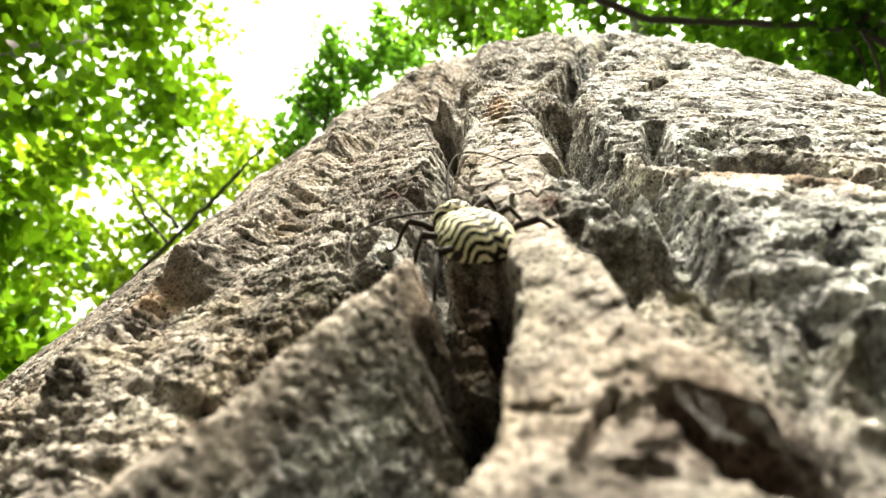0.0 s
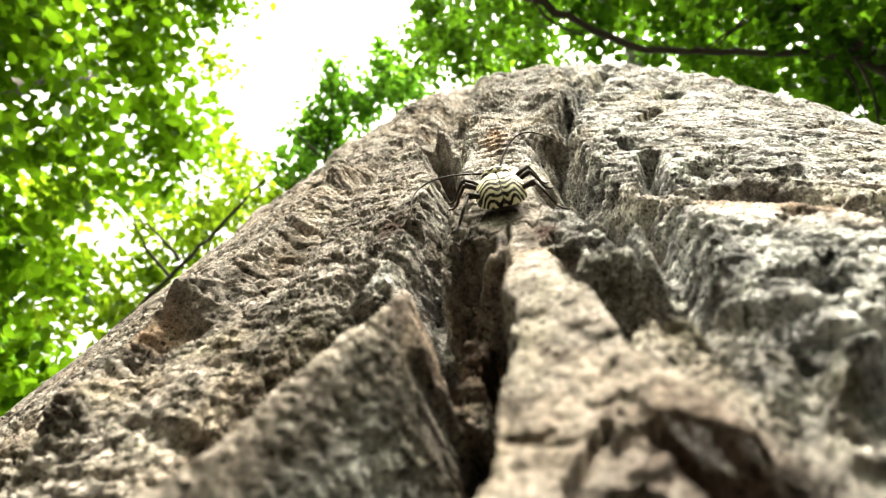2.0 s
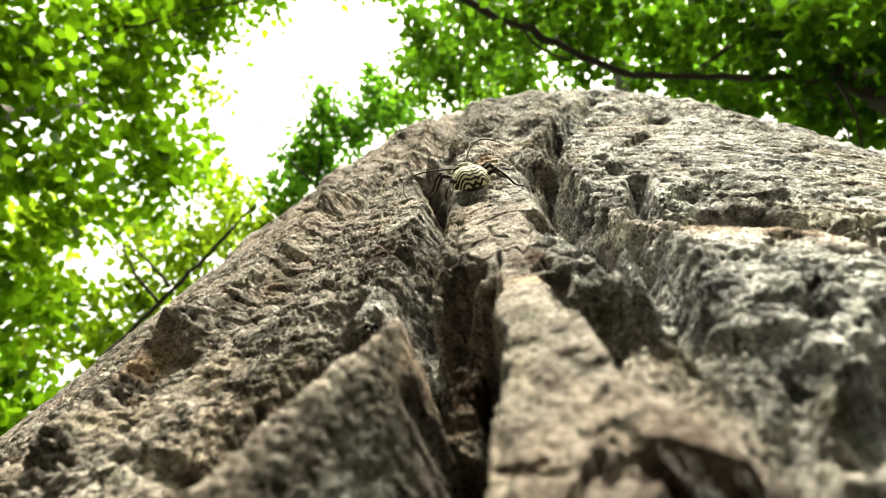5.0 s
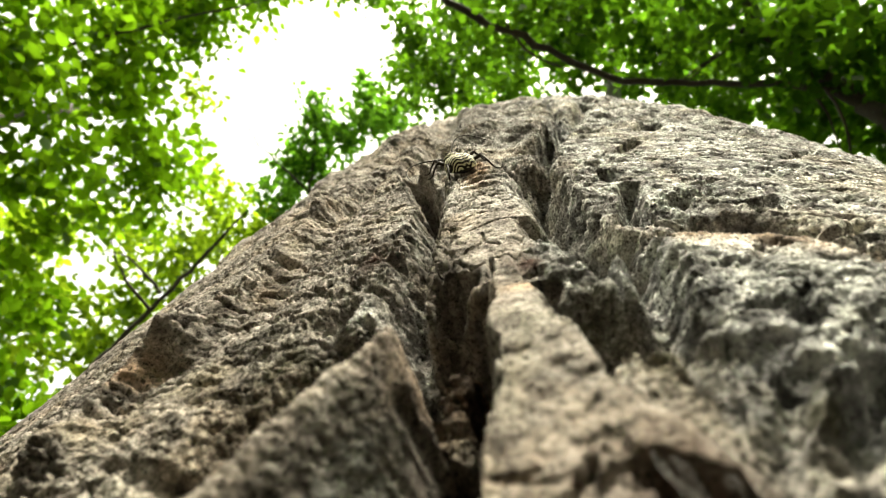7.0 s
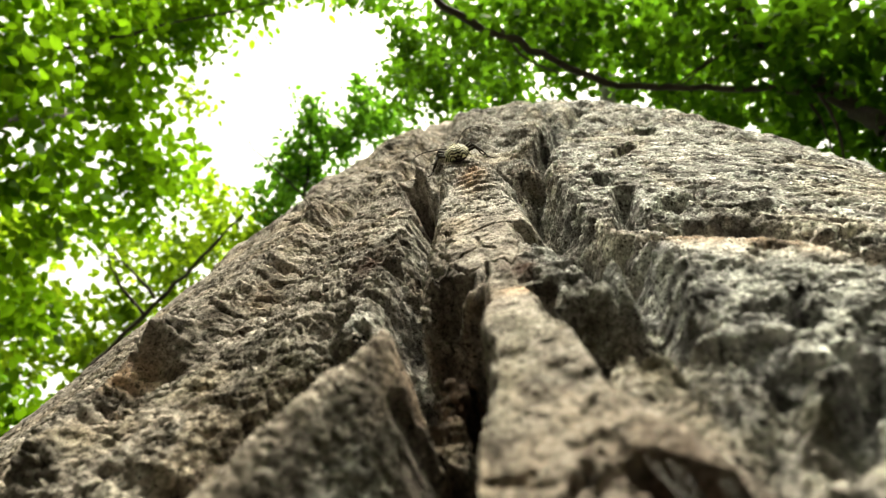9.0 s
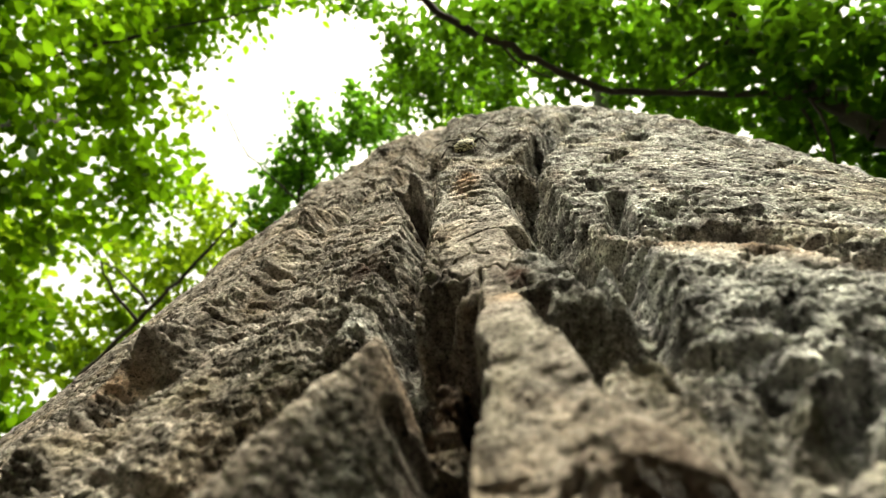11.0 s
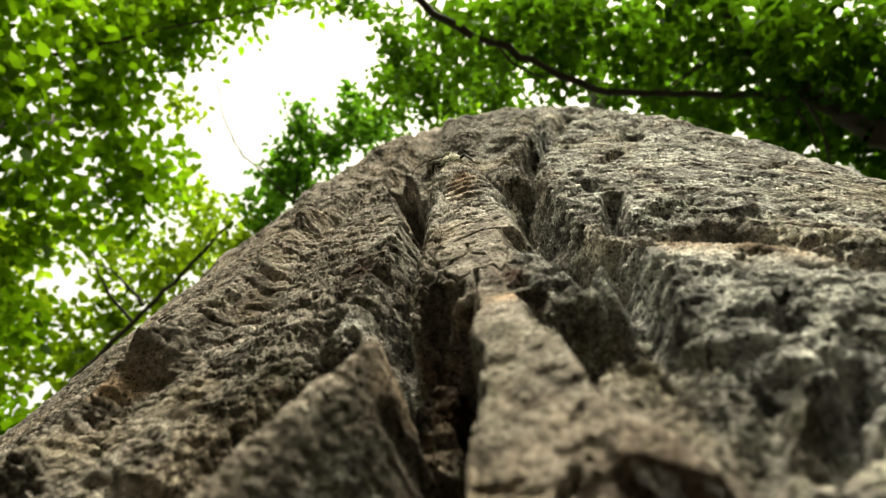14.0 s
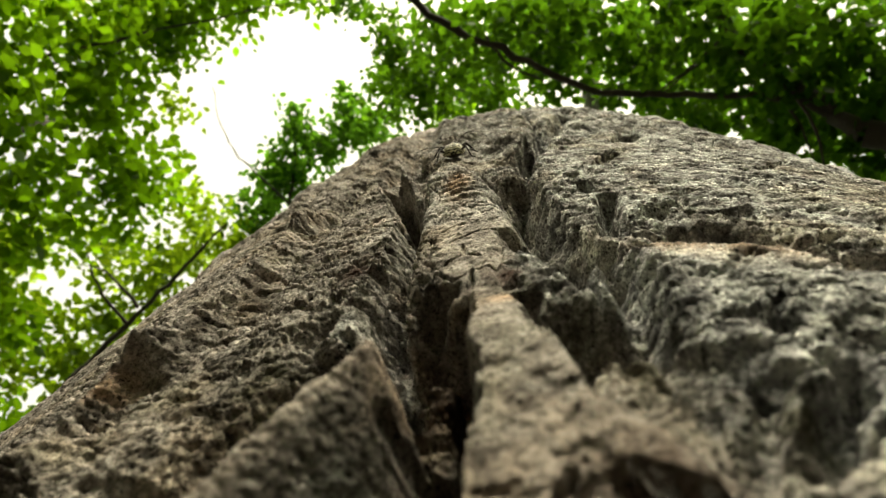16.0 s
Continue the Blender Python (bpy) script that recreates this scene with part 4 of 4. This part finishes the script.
def right_tree():
    tree = tagged(new("hornbeam_tree"), "spreading forest tree with dark limbs and green leaves coloured as in shade", "tree", "forest trees")
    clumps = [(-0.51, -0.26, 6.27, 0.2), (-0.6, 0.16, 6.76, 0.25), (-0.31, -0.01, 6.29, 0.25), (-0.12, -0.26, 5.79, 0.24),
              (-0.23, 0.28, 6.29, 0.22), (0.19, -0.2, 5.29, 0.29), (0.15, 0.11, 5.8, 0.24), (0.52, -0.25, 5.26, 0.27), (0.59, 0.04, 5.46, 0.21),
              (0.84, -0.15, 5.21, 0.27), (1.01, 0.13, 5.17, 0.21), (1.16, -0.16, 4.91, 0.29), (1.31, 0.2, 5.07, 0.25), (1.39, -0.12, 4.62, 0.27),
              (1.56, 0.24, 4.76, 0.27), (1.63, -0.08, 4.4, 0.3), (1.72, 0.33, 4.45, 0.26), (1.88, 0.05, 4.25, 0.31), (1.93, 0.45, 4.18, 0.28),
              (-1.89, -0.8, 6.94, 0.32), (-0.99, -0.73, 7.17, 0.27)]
    limb("trunk", [(2.9, 0.8, -0.1), (2.8, 0.75, 1.8), (2.3, 0.5, 3.2), (1.70, 0.28, 4.04)], 0.11, 0.05, WOOD_DARK, tree, 35, 12)
    limb("limb", [(1.70, 0.28, 4.04), (1.57, 0.09, 4.43), (1.38, -0.14, 4.72), (1.22, -0.53, 5.03), (1.17, -0.81, 5.89)], 0.045, 0.020, WOOD_DARK, tree, 36)
    limb("limb", [(1.75, 0.29, 4.01), (1.49, 0.14, 4.37), (1.15, 0.14, 4.61), (0.66, 0.12, 4.84), (0.33, -0.06, 4.97), (-0.14, -0.28, 5.07), (-0.45, -0.52, 5.11)], 0.014, 0.023, WOOD_DARK, tree, 37)
    limb("bough", [(0.09, -0.24, 5.07), (0.28, 0.00, 4.98), (0.46, 0.06, 4.92)], 0.012, 0.005, WOOD_DARK, tree, 38)
    limb("bough", [(1.38, -0.14, 4.72), (1.15, 0.05, 4.72), (1.03, 0.13, 4.67)], 0.012, 0.004, WOOD_DARK, tree, 41)
    limb("bough", [(1.49, 0.14, 4.37), (1.55, 0.27, 4.27), (1.58, 0.41, 4.18)], 0.009, 0.003, WOOD_DARK, tree, 42)
    limb("limb", [(2.3, 0.5, 3.2), (2.03, 0.36, 4.49), (1.87, 0.21, 4.83), (1.73, 0.02, 5.13), (1.6, -0.23, 5.39), (1.46, -0.61, 5.62)], 0.050, 0.028, WOOD_DARK, tree, 43)
    limb("twig", [(1.43, 0.14, 4.1), (1.52, 0.28, 4.05), (1.55, 0.49, 4.0)], 0.008, 0.004, WOOD_DARK, tree, 44)
    limb("twig", [(1.34, -0.16, 4.64), (1.2, -0.03, 4.69), (1.03, 0.13, 4.75)], 0.012, 0.005, WOOD_DARK, tree, 45)
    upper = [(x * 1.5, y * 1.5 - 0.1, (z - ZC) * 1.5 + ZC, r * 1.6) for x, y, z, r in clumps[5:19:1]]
    crown("crown", clumps, 560, 0.064, LEAF_SHADE_TINT, tree, 39, "green leaves coloured as in shade")
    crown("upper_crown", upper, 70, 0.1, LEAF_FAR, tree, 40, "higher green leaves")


def pale_tree():
    tree = tagged(new("pale_barked_tree"), "tall tree with a smooth pale grey trunk", "tree", "forest trees")
    limb("trunk", [(2.4, 6.0, -0.1), (1.9, 3.5, 4.0), (1.15, 0.2, 7.19), (1.35, -0.22, 8.14), (1.44, -0.75, 9.08)], 0.16, 0.06, WOOD_PALE, tree, 45, 12)


def wood_tree(x, y, height, spread, seed, low):
    """A neighbour in the wood: straight trunk, boughs and a loose crown of sprays."""
    rng = np.random.default_rng(seed)
    tree = tagged(new("forest_tree"), "tall forest tree with a loose green crown", "tree", "forest trees")
    limb("trunk", [(x, y, -0.15), (x + 0.1, y - 0.05, height * 0.4), (x - 0.05, y + 0.1, height * 0.75), (x, y, height)], 0.16, 0.03, WOOD_DARK, tree, seed, 10)
    clumps = []
    for _ in range(5):
        a, q = rng.uniform(0, 2 * np.pi), spread * rng.random() ** 0.5
        clumps.append((x + q * math.cos(a), y + q * math.sin(a), low + (height + 0.5 - low) * rng.random(), rng.uniform(0.5, 0.8)))
    boughs(tree, (x, y, low + 0.4), clumps, 0.03, WOOD_DARK, seed, 4)
    crown("crown", clumps, 55, 0.13, LEAF_FAR, tree, seed + 1, "loose green leaves")
    return tree


WOOD = [wood_tree(wx, wy, wh, ws, 300 + 7 * n, wlow)
        for n, (wx, wy, wh, ws, wlow) in enumerate(((-1.0, -4.6, 8.5, 2.2, 3.6), (3.6, -3.4, 8.0, 2.0, 3.2), (-5.4, -2.6, 8.0, 1.9, 2.6), (6.6, 1.6, 8.5, 2.1, 3.0),
                                                    (-7.2, 3.0, 8.0, 2.0, 2.4), (5.2, 6.6, 9.0, 2.2, 2.6), (-3.2, 8.2, 9.0, 2.2, 2.6)))]


def unseen_wood():
    """Unseen full-leaved trees, added all round from ten paces out to block low light."""
    rng = np.random.default_rng(515)
    kinds = []
    for k in range(3):
        tree = tagged(new("forest_tree"), "full-leaved tree added out of view to block low light", "tree", "surrounding wood")
        limb("trunk", [(0, 0, -0.3), (0.1, 0.1, 4), (-0.1, 0, 8), (0, 0, 10.5)], 0.22, 0.04, WOOD_DARK, tree, 700 + k, 10)
        clumps = [(q * math.cos(a), q * math.sin(a), z, rng.uniform(0.8, 1.2)) for a, q, z in
                  ((rng.uniform(0, 6.28), rng.uniform(0.3, 2.4), 0.9 + 0.5 * i) for i in range(20))]
        boughs(tree, (0, 0, 2.5), clumps, 0.04, WOOD_DARK, 710 + k, 4)
        crown("crown", clumps, 17, 0.34, LEAF_FAR, tree, 720 + k, "dense green leaves")
        kinds.append(tree)
    for i in range(44):
        a = i * 2.39996
        q = 9.0 + 7.5 * (i / 44)
        m = pose(q * math.cos(a), q * math.sin(a), 0, 0, 0, rng.uniform(0, 360))
        if i < 3:
            kinds[i].matrix_basis = m
        else:
            copy_thing(kinds[i % 3], m)


unseen_wood()


def old_crown():
    """Limbs and foliage high on the big tree."""
    rng = np.random.default_rng(909)
    tip = bole(np.array([0.0]), np.array([7.95]), np.array([-0.11]))[0]
    clumps = []
    for i in range(9):
        a = i * 0.7 + rng.uniform(-0.2, 0.2)
        q = rng.uniform(0.7, 1.6)
        end = (tip[0] + q * math.cos(a), tip[1] + 0.7 + q * math.sin(a), tip[2] + rng.uniform(0.4, 1.9))
        limb("limb", [(tip[0], tip[1], tip[2] - 0.5), (0.5 * (tip[0] + end[0]), 0.5 * (tip[1] + end[1]), tip[2] + 0.35), end], 0.06, 0.015, WOOD_DARK, OLD_TREE, 920 + i)
        clumps += [(*end, 0.5), (end[0] * 0.6 + tip[0] * 0.4, end[1] * 0.6 + tip[1] * 0.4, end[2] + 0.3, 0.45)]
    crown("crown", clumps, 70, 0.11, LEAF_DEEP, OLD_TREE, 931, "high green leaves")


old_crown()
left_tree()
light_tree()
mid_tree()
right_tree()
pale_tree()


# ---- cobweb in the broken-out hollow ----
def web_material():
    m = Mat("spider_silk")
    f = m.noise(m.coord(), 3000, 2, 0.5)
    m.put(m.bsdf.inputs["Base Color"], m.mix(f, (0.30, 0.29, 0.26), (0.55, 0.54, 0.50)))
    m.bsdf.inputs["Roughness"].default_value = 0.4
    return m.m


def build_cobweb():
    """Fine dusty threads slung across the hollow."""
    silk = web_material()
    rng = np.random.default_rng(77)
    web = tagged(new("cobweb"), "fine dusty cobweb threads across a bark hollow", "cobweb")
    for _ in range(11):
        u = rng.random()
        a0, z0 = 1.25 + 0.95 * u, .0392 - .0045 * u + rng.uniform(-.0004, .0004)
        a1, z1 = a0 + rng.uniform(0.05, 0.45), z0 - rng.uniform(.004, .0085)
        d = np.array([a0, a1])
        z = np.array([z0, z1])
        p = bole(d, z, relief(d, z, False)[0] + np.array([-0.0002, 0.0006]))
        mid = p.mean(axis=0) - np.array([0, 0, 0.0006]) + rng.normal(0, 0.0003, 3)
        part("thread", rod([p[0], 0.5 * (p[0] + mid), mid, 0.5 * (p[1] + mid), p[1]], 0.000006, 0.000006, 4), silk, web)


# ---- the beetle ----
def beetle_shell():
    m = Mat("beetle_shell")
    v = m.coord()
    sep = m.node("ShaderNodeSeparateXYZ", Vector=v)
    x, y = m.math("ABSOLUTE", sep.outputs[0]), sep.outputs[1]
    wob = m.math("MULTIPLY", m.noise(v, 520, 2, 0.5), 0.0022)
    y = m.math("ADD", y, m.math("MULTIPLY", sep.outputs[2], 0.9))
    q = m.math("ADD", m.math("ADD", y, wob), m.math("MULTIPLY", m.math("SINE", m.math("MULTIPLY", x, 2100.0)), 0.00075))
    wave = m.math("SINE", m.math("MULTIPLY", q, 2 * math.pi / 0.0019))
    band = m.ramp(m.math("MULTIPLY_ADD", wave, 0.5, 0.5), (0.56, 0.0), (0.62, 1.0))
    col = m.mix(band, (0.010, 0.008, 0.007), (0.56, 0.53, 0.35))
    col = m.mix(m.ramp(m.noise(v, 2500, 2, 0.5), (0.55, 0.0), (0.75, 0.35)), col, (0.42, 0.38, 0.24))
    m.put(m.bsdf.inputs["Base Color"], col)
    m.bsdf.inputs["Roughness"].default_value = 0.7
    m.bsdf.inputs["Specular IOR Level"].default_value = 0.08
    m.put(m.bsdf.inputs["Normal"], m.bump(m.noise(v, 3000, 2, 0.5), 0.0001, 0.5))
    return m.m


def beetle_black():
    m = Mat("beetle_black")
    f = m.noise(m.coord(), 1500, 3, 0.6)
    m.put(m.bsdf.inputs["Base Color"], m.mix(f, (0.008, 0.007, 0.007), (0.04, 0.03, 0.022)))
    m.bsdf.inputs["Roughness"].default_value = 0.7
    m.bsdf.inputs["Specular IOR Level"].default_value = 0.08
    m.put(m.bsdf.inputs["Normal"], m.bump(f, 0.00008, 0.6))
    return m.m


SHELL, BLACK = beetle_shell(), beetle_black()


def ellipsoid(c, r, seg=20, rings=12):
    bm = bmesh.new()
    bmesh.ops.create_uvsphere(bm, u_segments=seg, v_segments=rings, radius=1)
    for w in bm.verts:
        w.co = Vector((w.co.x * r[0] + c[0], w.co.y * r[1] + c[1], w.co.z * r[2] + c[2]))
    return bm


def wing_case(sign):
    """One wing case: from the suture over the back to the side."""
    bm = bmesh.new()
    nu, nv = 22, 9
    grid = []
    for i in range(nu + 1):
        u = i / nu
        y = 0.0040 - 0.0135 * u
        w = 0.0042 * (0.86 + 0.20 * math.sin(math.pi * min(1, u * 1.25))) * (1 - max(0, (u - 0.55) / 0.45) ** 2.4) ** 0.5
        hh = 0.0036 * (0.8 + 0.25 * math.sin(math.pi * u)) * (1 - max(0, (u - 0.5) / 0.5) ** 2.6) ** 0.5
        row = []
        for j in range(nv + 1):
            a = j / nv * math.pi * 0.56
            row.append(bm.verts.new((sign * (0.00008 + w * math.sin(a)), y, 0.0012 + hh * math.cos(a) - 0.00025 * (j == 0))))
        grid.append(row)
    for i in range(nu):
        for j in range(nv):
            q = [grid[i][j], grid[i + 1][j], grid[i + 1][j + 1], grid[i][j + 1]]
            bm.faces.new(q if sign < 0 else q[::-1])
    bmesh.ops.remove_doubles(bm, verts=bm.verts, dist=0.00002)
    bmesh.ops.recalc_face_normals(bm, faces=bm.faces)
    return bm


def rod(points, r0, r1, sides=7):
    bm = bmesh.new()
    p = [Vector(q) for q in points]
    rings = []
    for i, c in enumerate(p):
        d = (p[min(i + 1, len(p) - 1)] - p[max(i - 1, 0)]).normalized()
        e = d.cross(Vector((0.2, 0.3, 0.93))).normalized()
        f = d.cross(e)
        r = r0 + (r1 - r0) * i / (len(p) - 1)
        rings.append([bm.verts.new(c + r * (math.cos(k * 2 * math.pi / sides) * e + math.sin(k * 2 * math.pi / sides) * f)) for k in range(sides)])
    for a, b in zip(rings, rings[1:]):
        for k in range(sides):
            bm.faces.new((a[k], a[(k + 1) % sides], b[(k + 1) % sides], b[k]))
    bm.faces.new(rings[0][::-1])
    bm.faces.new(rings[-1])
    return bm


def build_beetle():
    b = tagged(new("longhorn_beetle"), "yellow and black banded longhorn beetle climbing the bark", "beetle")
    part("wing_case", wing_case(-1), SHELL, b, "yellow wing case with black wavy bands")
    part("wing_case", wing_case(1), SHELL, b, "yellow wing case with black wavy bands")
    part("abdomen", ellipsoid((0, -0.0028, 0.0011), (0.0037, 0.0066, 0.0018)), BLACK, b, "dark segmented abdomen")
    part("pronotum", ellipsoid((0, 0.0058, 0.0022), (0.0030, 0.0025, 0.0026)), SHELL, b, "rounded yellow and black pronotum")
    part("head", ellipsoid((0, 0.0087, 0.0019), (0.0017, 0.0015, 0.0018)), BLACK, b, "black head")
    for s in (-1, 1):
        part("eye", ellipsoid((s * 0.0014, 0.0090, 0.0024), (0.0005, 0.0007, 0.0008), 10, 8), BLACK, b)
        if s < 0:       # swept back along the flank
            pts = [(-0.0010 - 0.0150 * math.sin(t * 1.75), 0.0094 + 0.0015 * math.sin(t * 3) - 0.0150 * t * t, 0.0028 + 0.0020 * math.sin(math.pi * t) - 0.0012 * t) for t in [i / 14 for i in range(15)]]
        else:
            pts = [(s * (0.0010 + 0.0135 * t ** 1.2), 0.0094 + 0.0105 * math.sin(t * 2.6), 0.0028 + 0.0045 * math.sin(math.pi * t * 0.9)) for t in [i / 14 for i in range(15)]]
        part("antenna", rod(pts, 0.00022, 0.00009), BLACK, b, "long thin curved antenna")
    legs = []
    for s in (-1, 1):
        for n, (y0, dy, reach) in enumerate(((0.0055, 0.0040, 0.0060), (0.0015, 0.0002, 0.0065), (-0.0030, -0.0085, 0.0062))):
            hip = new("leg")
            hip.parent = b
            leg_rows = (s * 0.0025, 1.03 * y0, 0.0010)
            part("femur", rod([(0, 0, 0), (s * reach * 0.28, dy * 0.25, 0.0016), (s * reach * 0.55, dy * 0.5, 0.0024)], 0.00040, 0.00055), BLACK, hip)
            part("tibia", rod([(s * reach * 0.55, dy * 0.5, 0.0024), (s * reach * 0.75, dy * 0.8, 0.0006), (s * reach * 0.9, dy * 1.0, -0.0012)], 0.00033, 0.00022), BLACK, hip)
            part("tarsus", rod([(s * reach * 0.9, dy * 1.0, -0.0012), (s * reach * 1.02, dy * 1.12, -0.0017), (s * reach * 1.15, dy * 1.28, -0.0018)], 0.00022, 0.00015), BLACK, hip)
            legs.append((hip, leg_rows, s, n))
    for piece in list(b.children) + [q for hip, _, _, _ in legs for q in hip.children]:
        if piece.data:
            piece.data.transform(Matrix.Scale(1.03, 4))
    return b, legs


def build_fibres():
    """Pale torn bast that hangs in the sheltered recess."""
    rng = np.random.default_rng(81)
    whole = bmesh.new()
    for _ in range(70):
        a0, z0 = rng.uniform(2.55, 3.7), rng.uniform(.0515, .0600)
        d = np.array([a0, a0 + rng.normal(0, 0.06), a0 + rng.normal(0, 0.12)])
        z = np.array([z0, z0 - rng.uniform(.0008, .0016), z0 - rng.uniform(.002, .0042)])
        p = bole(d, z, relief(d, z, False)[0] + np.array([-0.0004, 0.0008, 0.0011]) + rng.normal(0, 0.0002, 3))
        one = rod(list(p), 0.00006, 0.00002, 5)
        me = bpy.data.meshes.new("strand")
        one.to_mesh(me)
        one.free()
        whole.from_mesh(me)
        bpy.data.meshes.remove(me)
    m = Mat("bast")
    m.put(m.bsdf.inputs["Base Color"], m.mix(m.noise(m.coord(), 900, 3, 0.6), (0.32, 0.31, 0.29), (0.66, 0.64, 0.60)))
    m.bsdf.inputs["Roughness"].default_value = 0.8
    part("bast_tuft", whole, m.m, OLD_TREE, "pale torn bark fibres")


build_cobweb()
build_fibres()
BEETLE, LEGS = build_beetle()

# seconds, degrees round the trunk, metres over the lens, heading (degrees off the bark's upward line, to the right)
CRAWL = [(0, -1.8, 0.0785, -25), (0.4, -1.72, 0.0842, -22), (0.8, -1.32, 0.0905, -12), (1.2, -1.08, 0.097, -5), (1.6, -0.9, 0.105, 5), (2, -0.95, 0.1135, -5),
         (2.4, -1.14, 0.120, -12), (2.8, -1.6, 0.1275, -28), (3.2, -1.6, 0.132, -30), (3.6, -1.6, 0.1345, -30), (4.2, -1.68, 0.1358, -28), (5.2, -1.95, 0.159, -10),
         (6.3, -2.1, 0.1805, -10), (6.6, -2.13, 0.184, -12), (7, -2.3, 0.1925, -18), (7.4, -2.28, 0.195, -22), (7.8, -2.15, 0.195, -22), (8.2, -2.3, 0.2045, -22),
         (8.6, -2.3, 0.213, -8), (9.2, -2.3, 0.229, -5), (10.2, -1.95, 0.262, 5), (11.3, -1.5, 0.295, 18), (11.7, -1.5, 0.285, 18), (12, -1.65, 0.278, 15),
         (12.4, -1.52, 0.263, 10), (12.8, -1.52, 0.251, 0), (13.2, -1.7, 0.246, -10), (13.6, -2.05, 0.248, -10), (14, -2.25, 0.2525, -5), (14.5, -1.95, 0.254, 0),
         (15, -1.85, 0.259, 5), (15.5, -1.85, 0.2595, 5), (16, -1.7, 0.265, 0)]


def on_bark(deg, z, heading):
    """Pose of a thing that clings to the bark, its nose along the heading."""
    dd, dz = np.meshgrid(np.linspace(-0.6, 0.6, 7), np.linspace(-0.003, 0.003, 7))
    h = relief(deg + dd, z + dz)[0]
    if z < 0.0925:              # spans the mouth of the cleft
        h = np.maximum(h, 0.0012)
    g = np.stack([bole(deg + dd, z + dz, h)])[0].reshape(-1, 3)
    c = g.mean(axis=0)
    _, _, vt = np.linalg.svd(g - c)
    nrm = Vector(vt[2])
    out = Vector((FRONT[0] * math.cos(radians(deg)) + SIDE[0] * math.sin(radians(deg)), FRONT[1] * math.cos(radians(deg)) + SIDE[1] * math.sin(radians(deg)), 0))
    if nrm.dot(out) < 0:
        nrm = -nrm
    nrm = (nrm * 0.3 + out).normalized()
    up = Vector((0, 0, 1))
    up = (up - nrm * up.dot(nrm)).normalized()
    rgt = up.cross(nrm)
    a = radians(heading)
    fwd = up * math.cos(a) + rgt * math.sin(a)
    xax = fwd.cross(nrm)
    m = Matrix((xax, fwd, nrm)).transposed().to_4x4()
    m.translation = Vector(c) + nrm * 0.0012
    return m


def motions():
    walk(BEETLE, [(t, on_bark(d, z, a)) for t, d, z, a in CRAWL])
    for hip, (hx, hy, hz), s, n in LEGS:
        rows = []
        for i in range(0, 33):
            t = i * 0.5
            swing = 11 * math.sin(i * 2.1 + n * 2.1 + (s > 0) * 3.14)
            rows.append((t, pose(hx, hy, hz, 0, 5 * s * math.sin(i * 2.1 + n), swing)))
        walk(hip, rows)


motions()
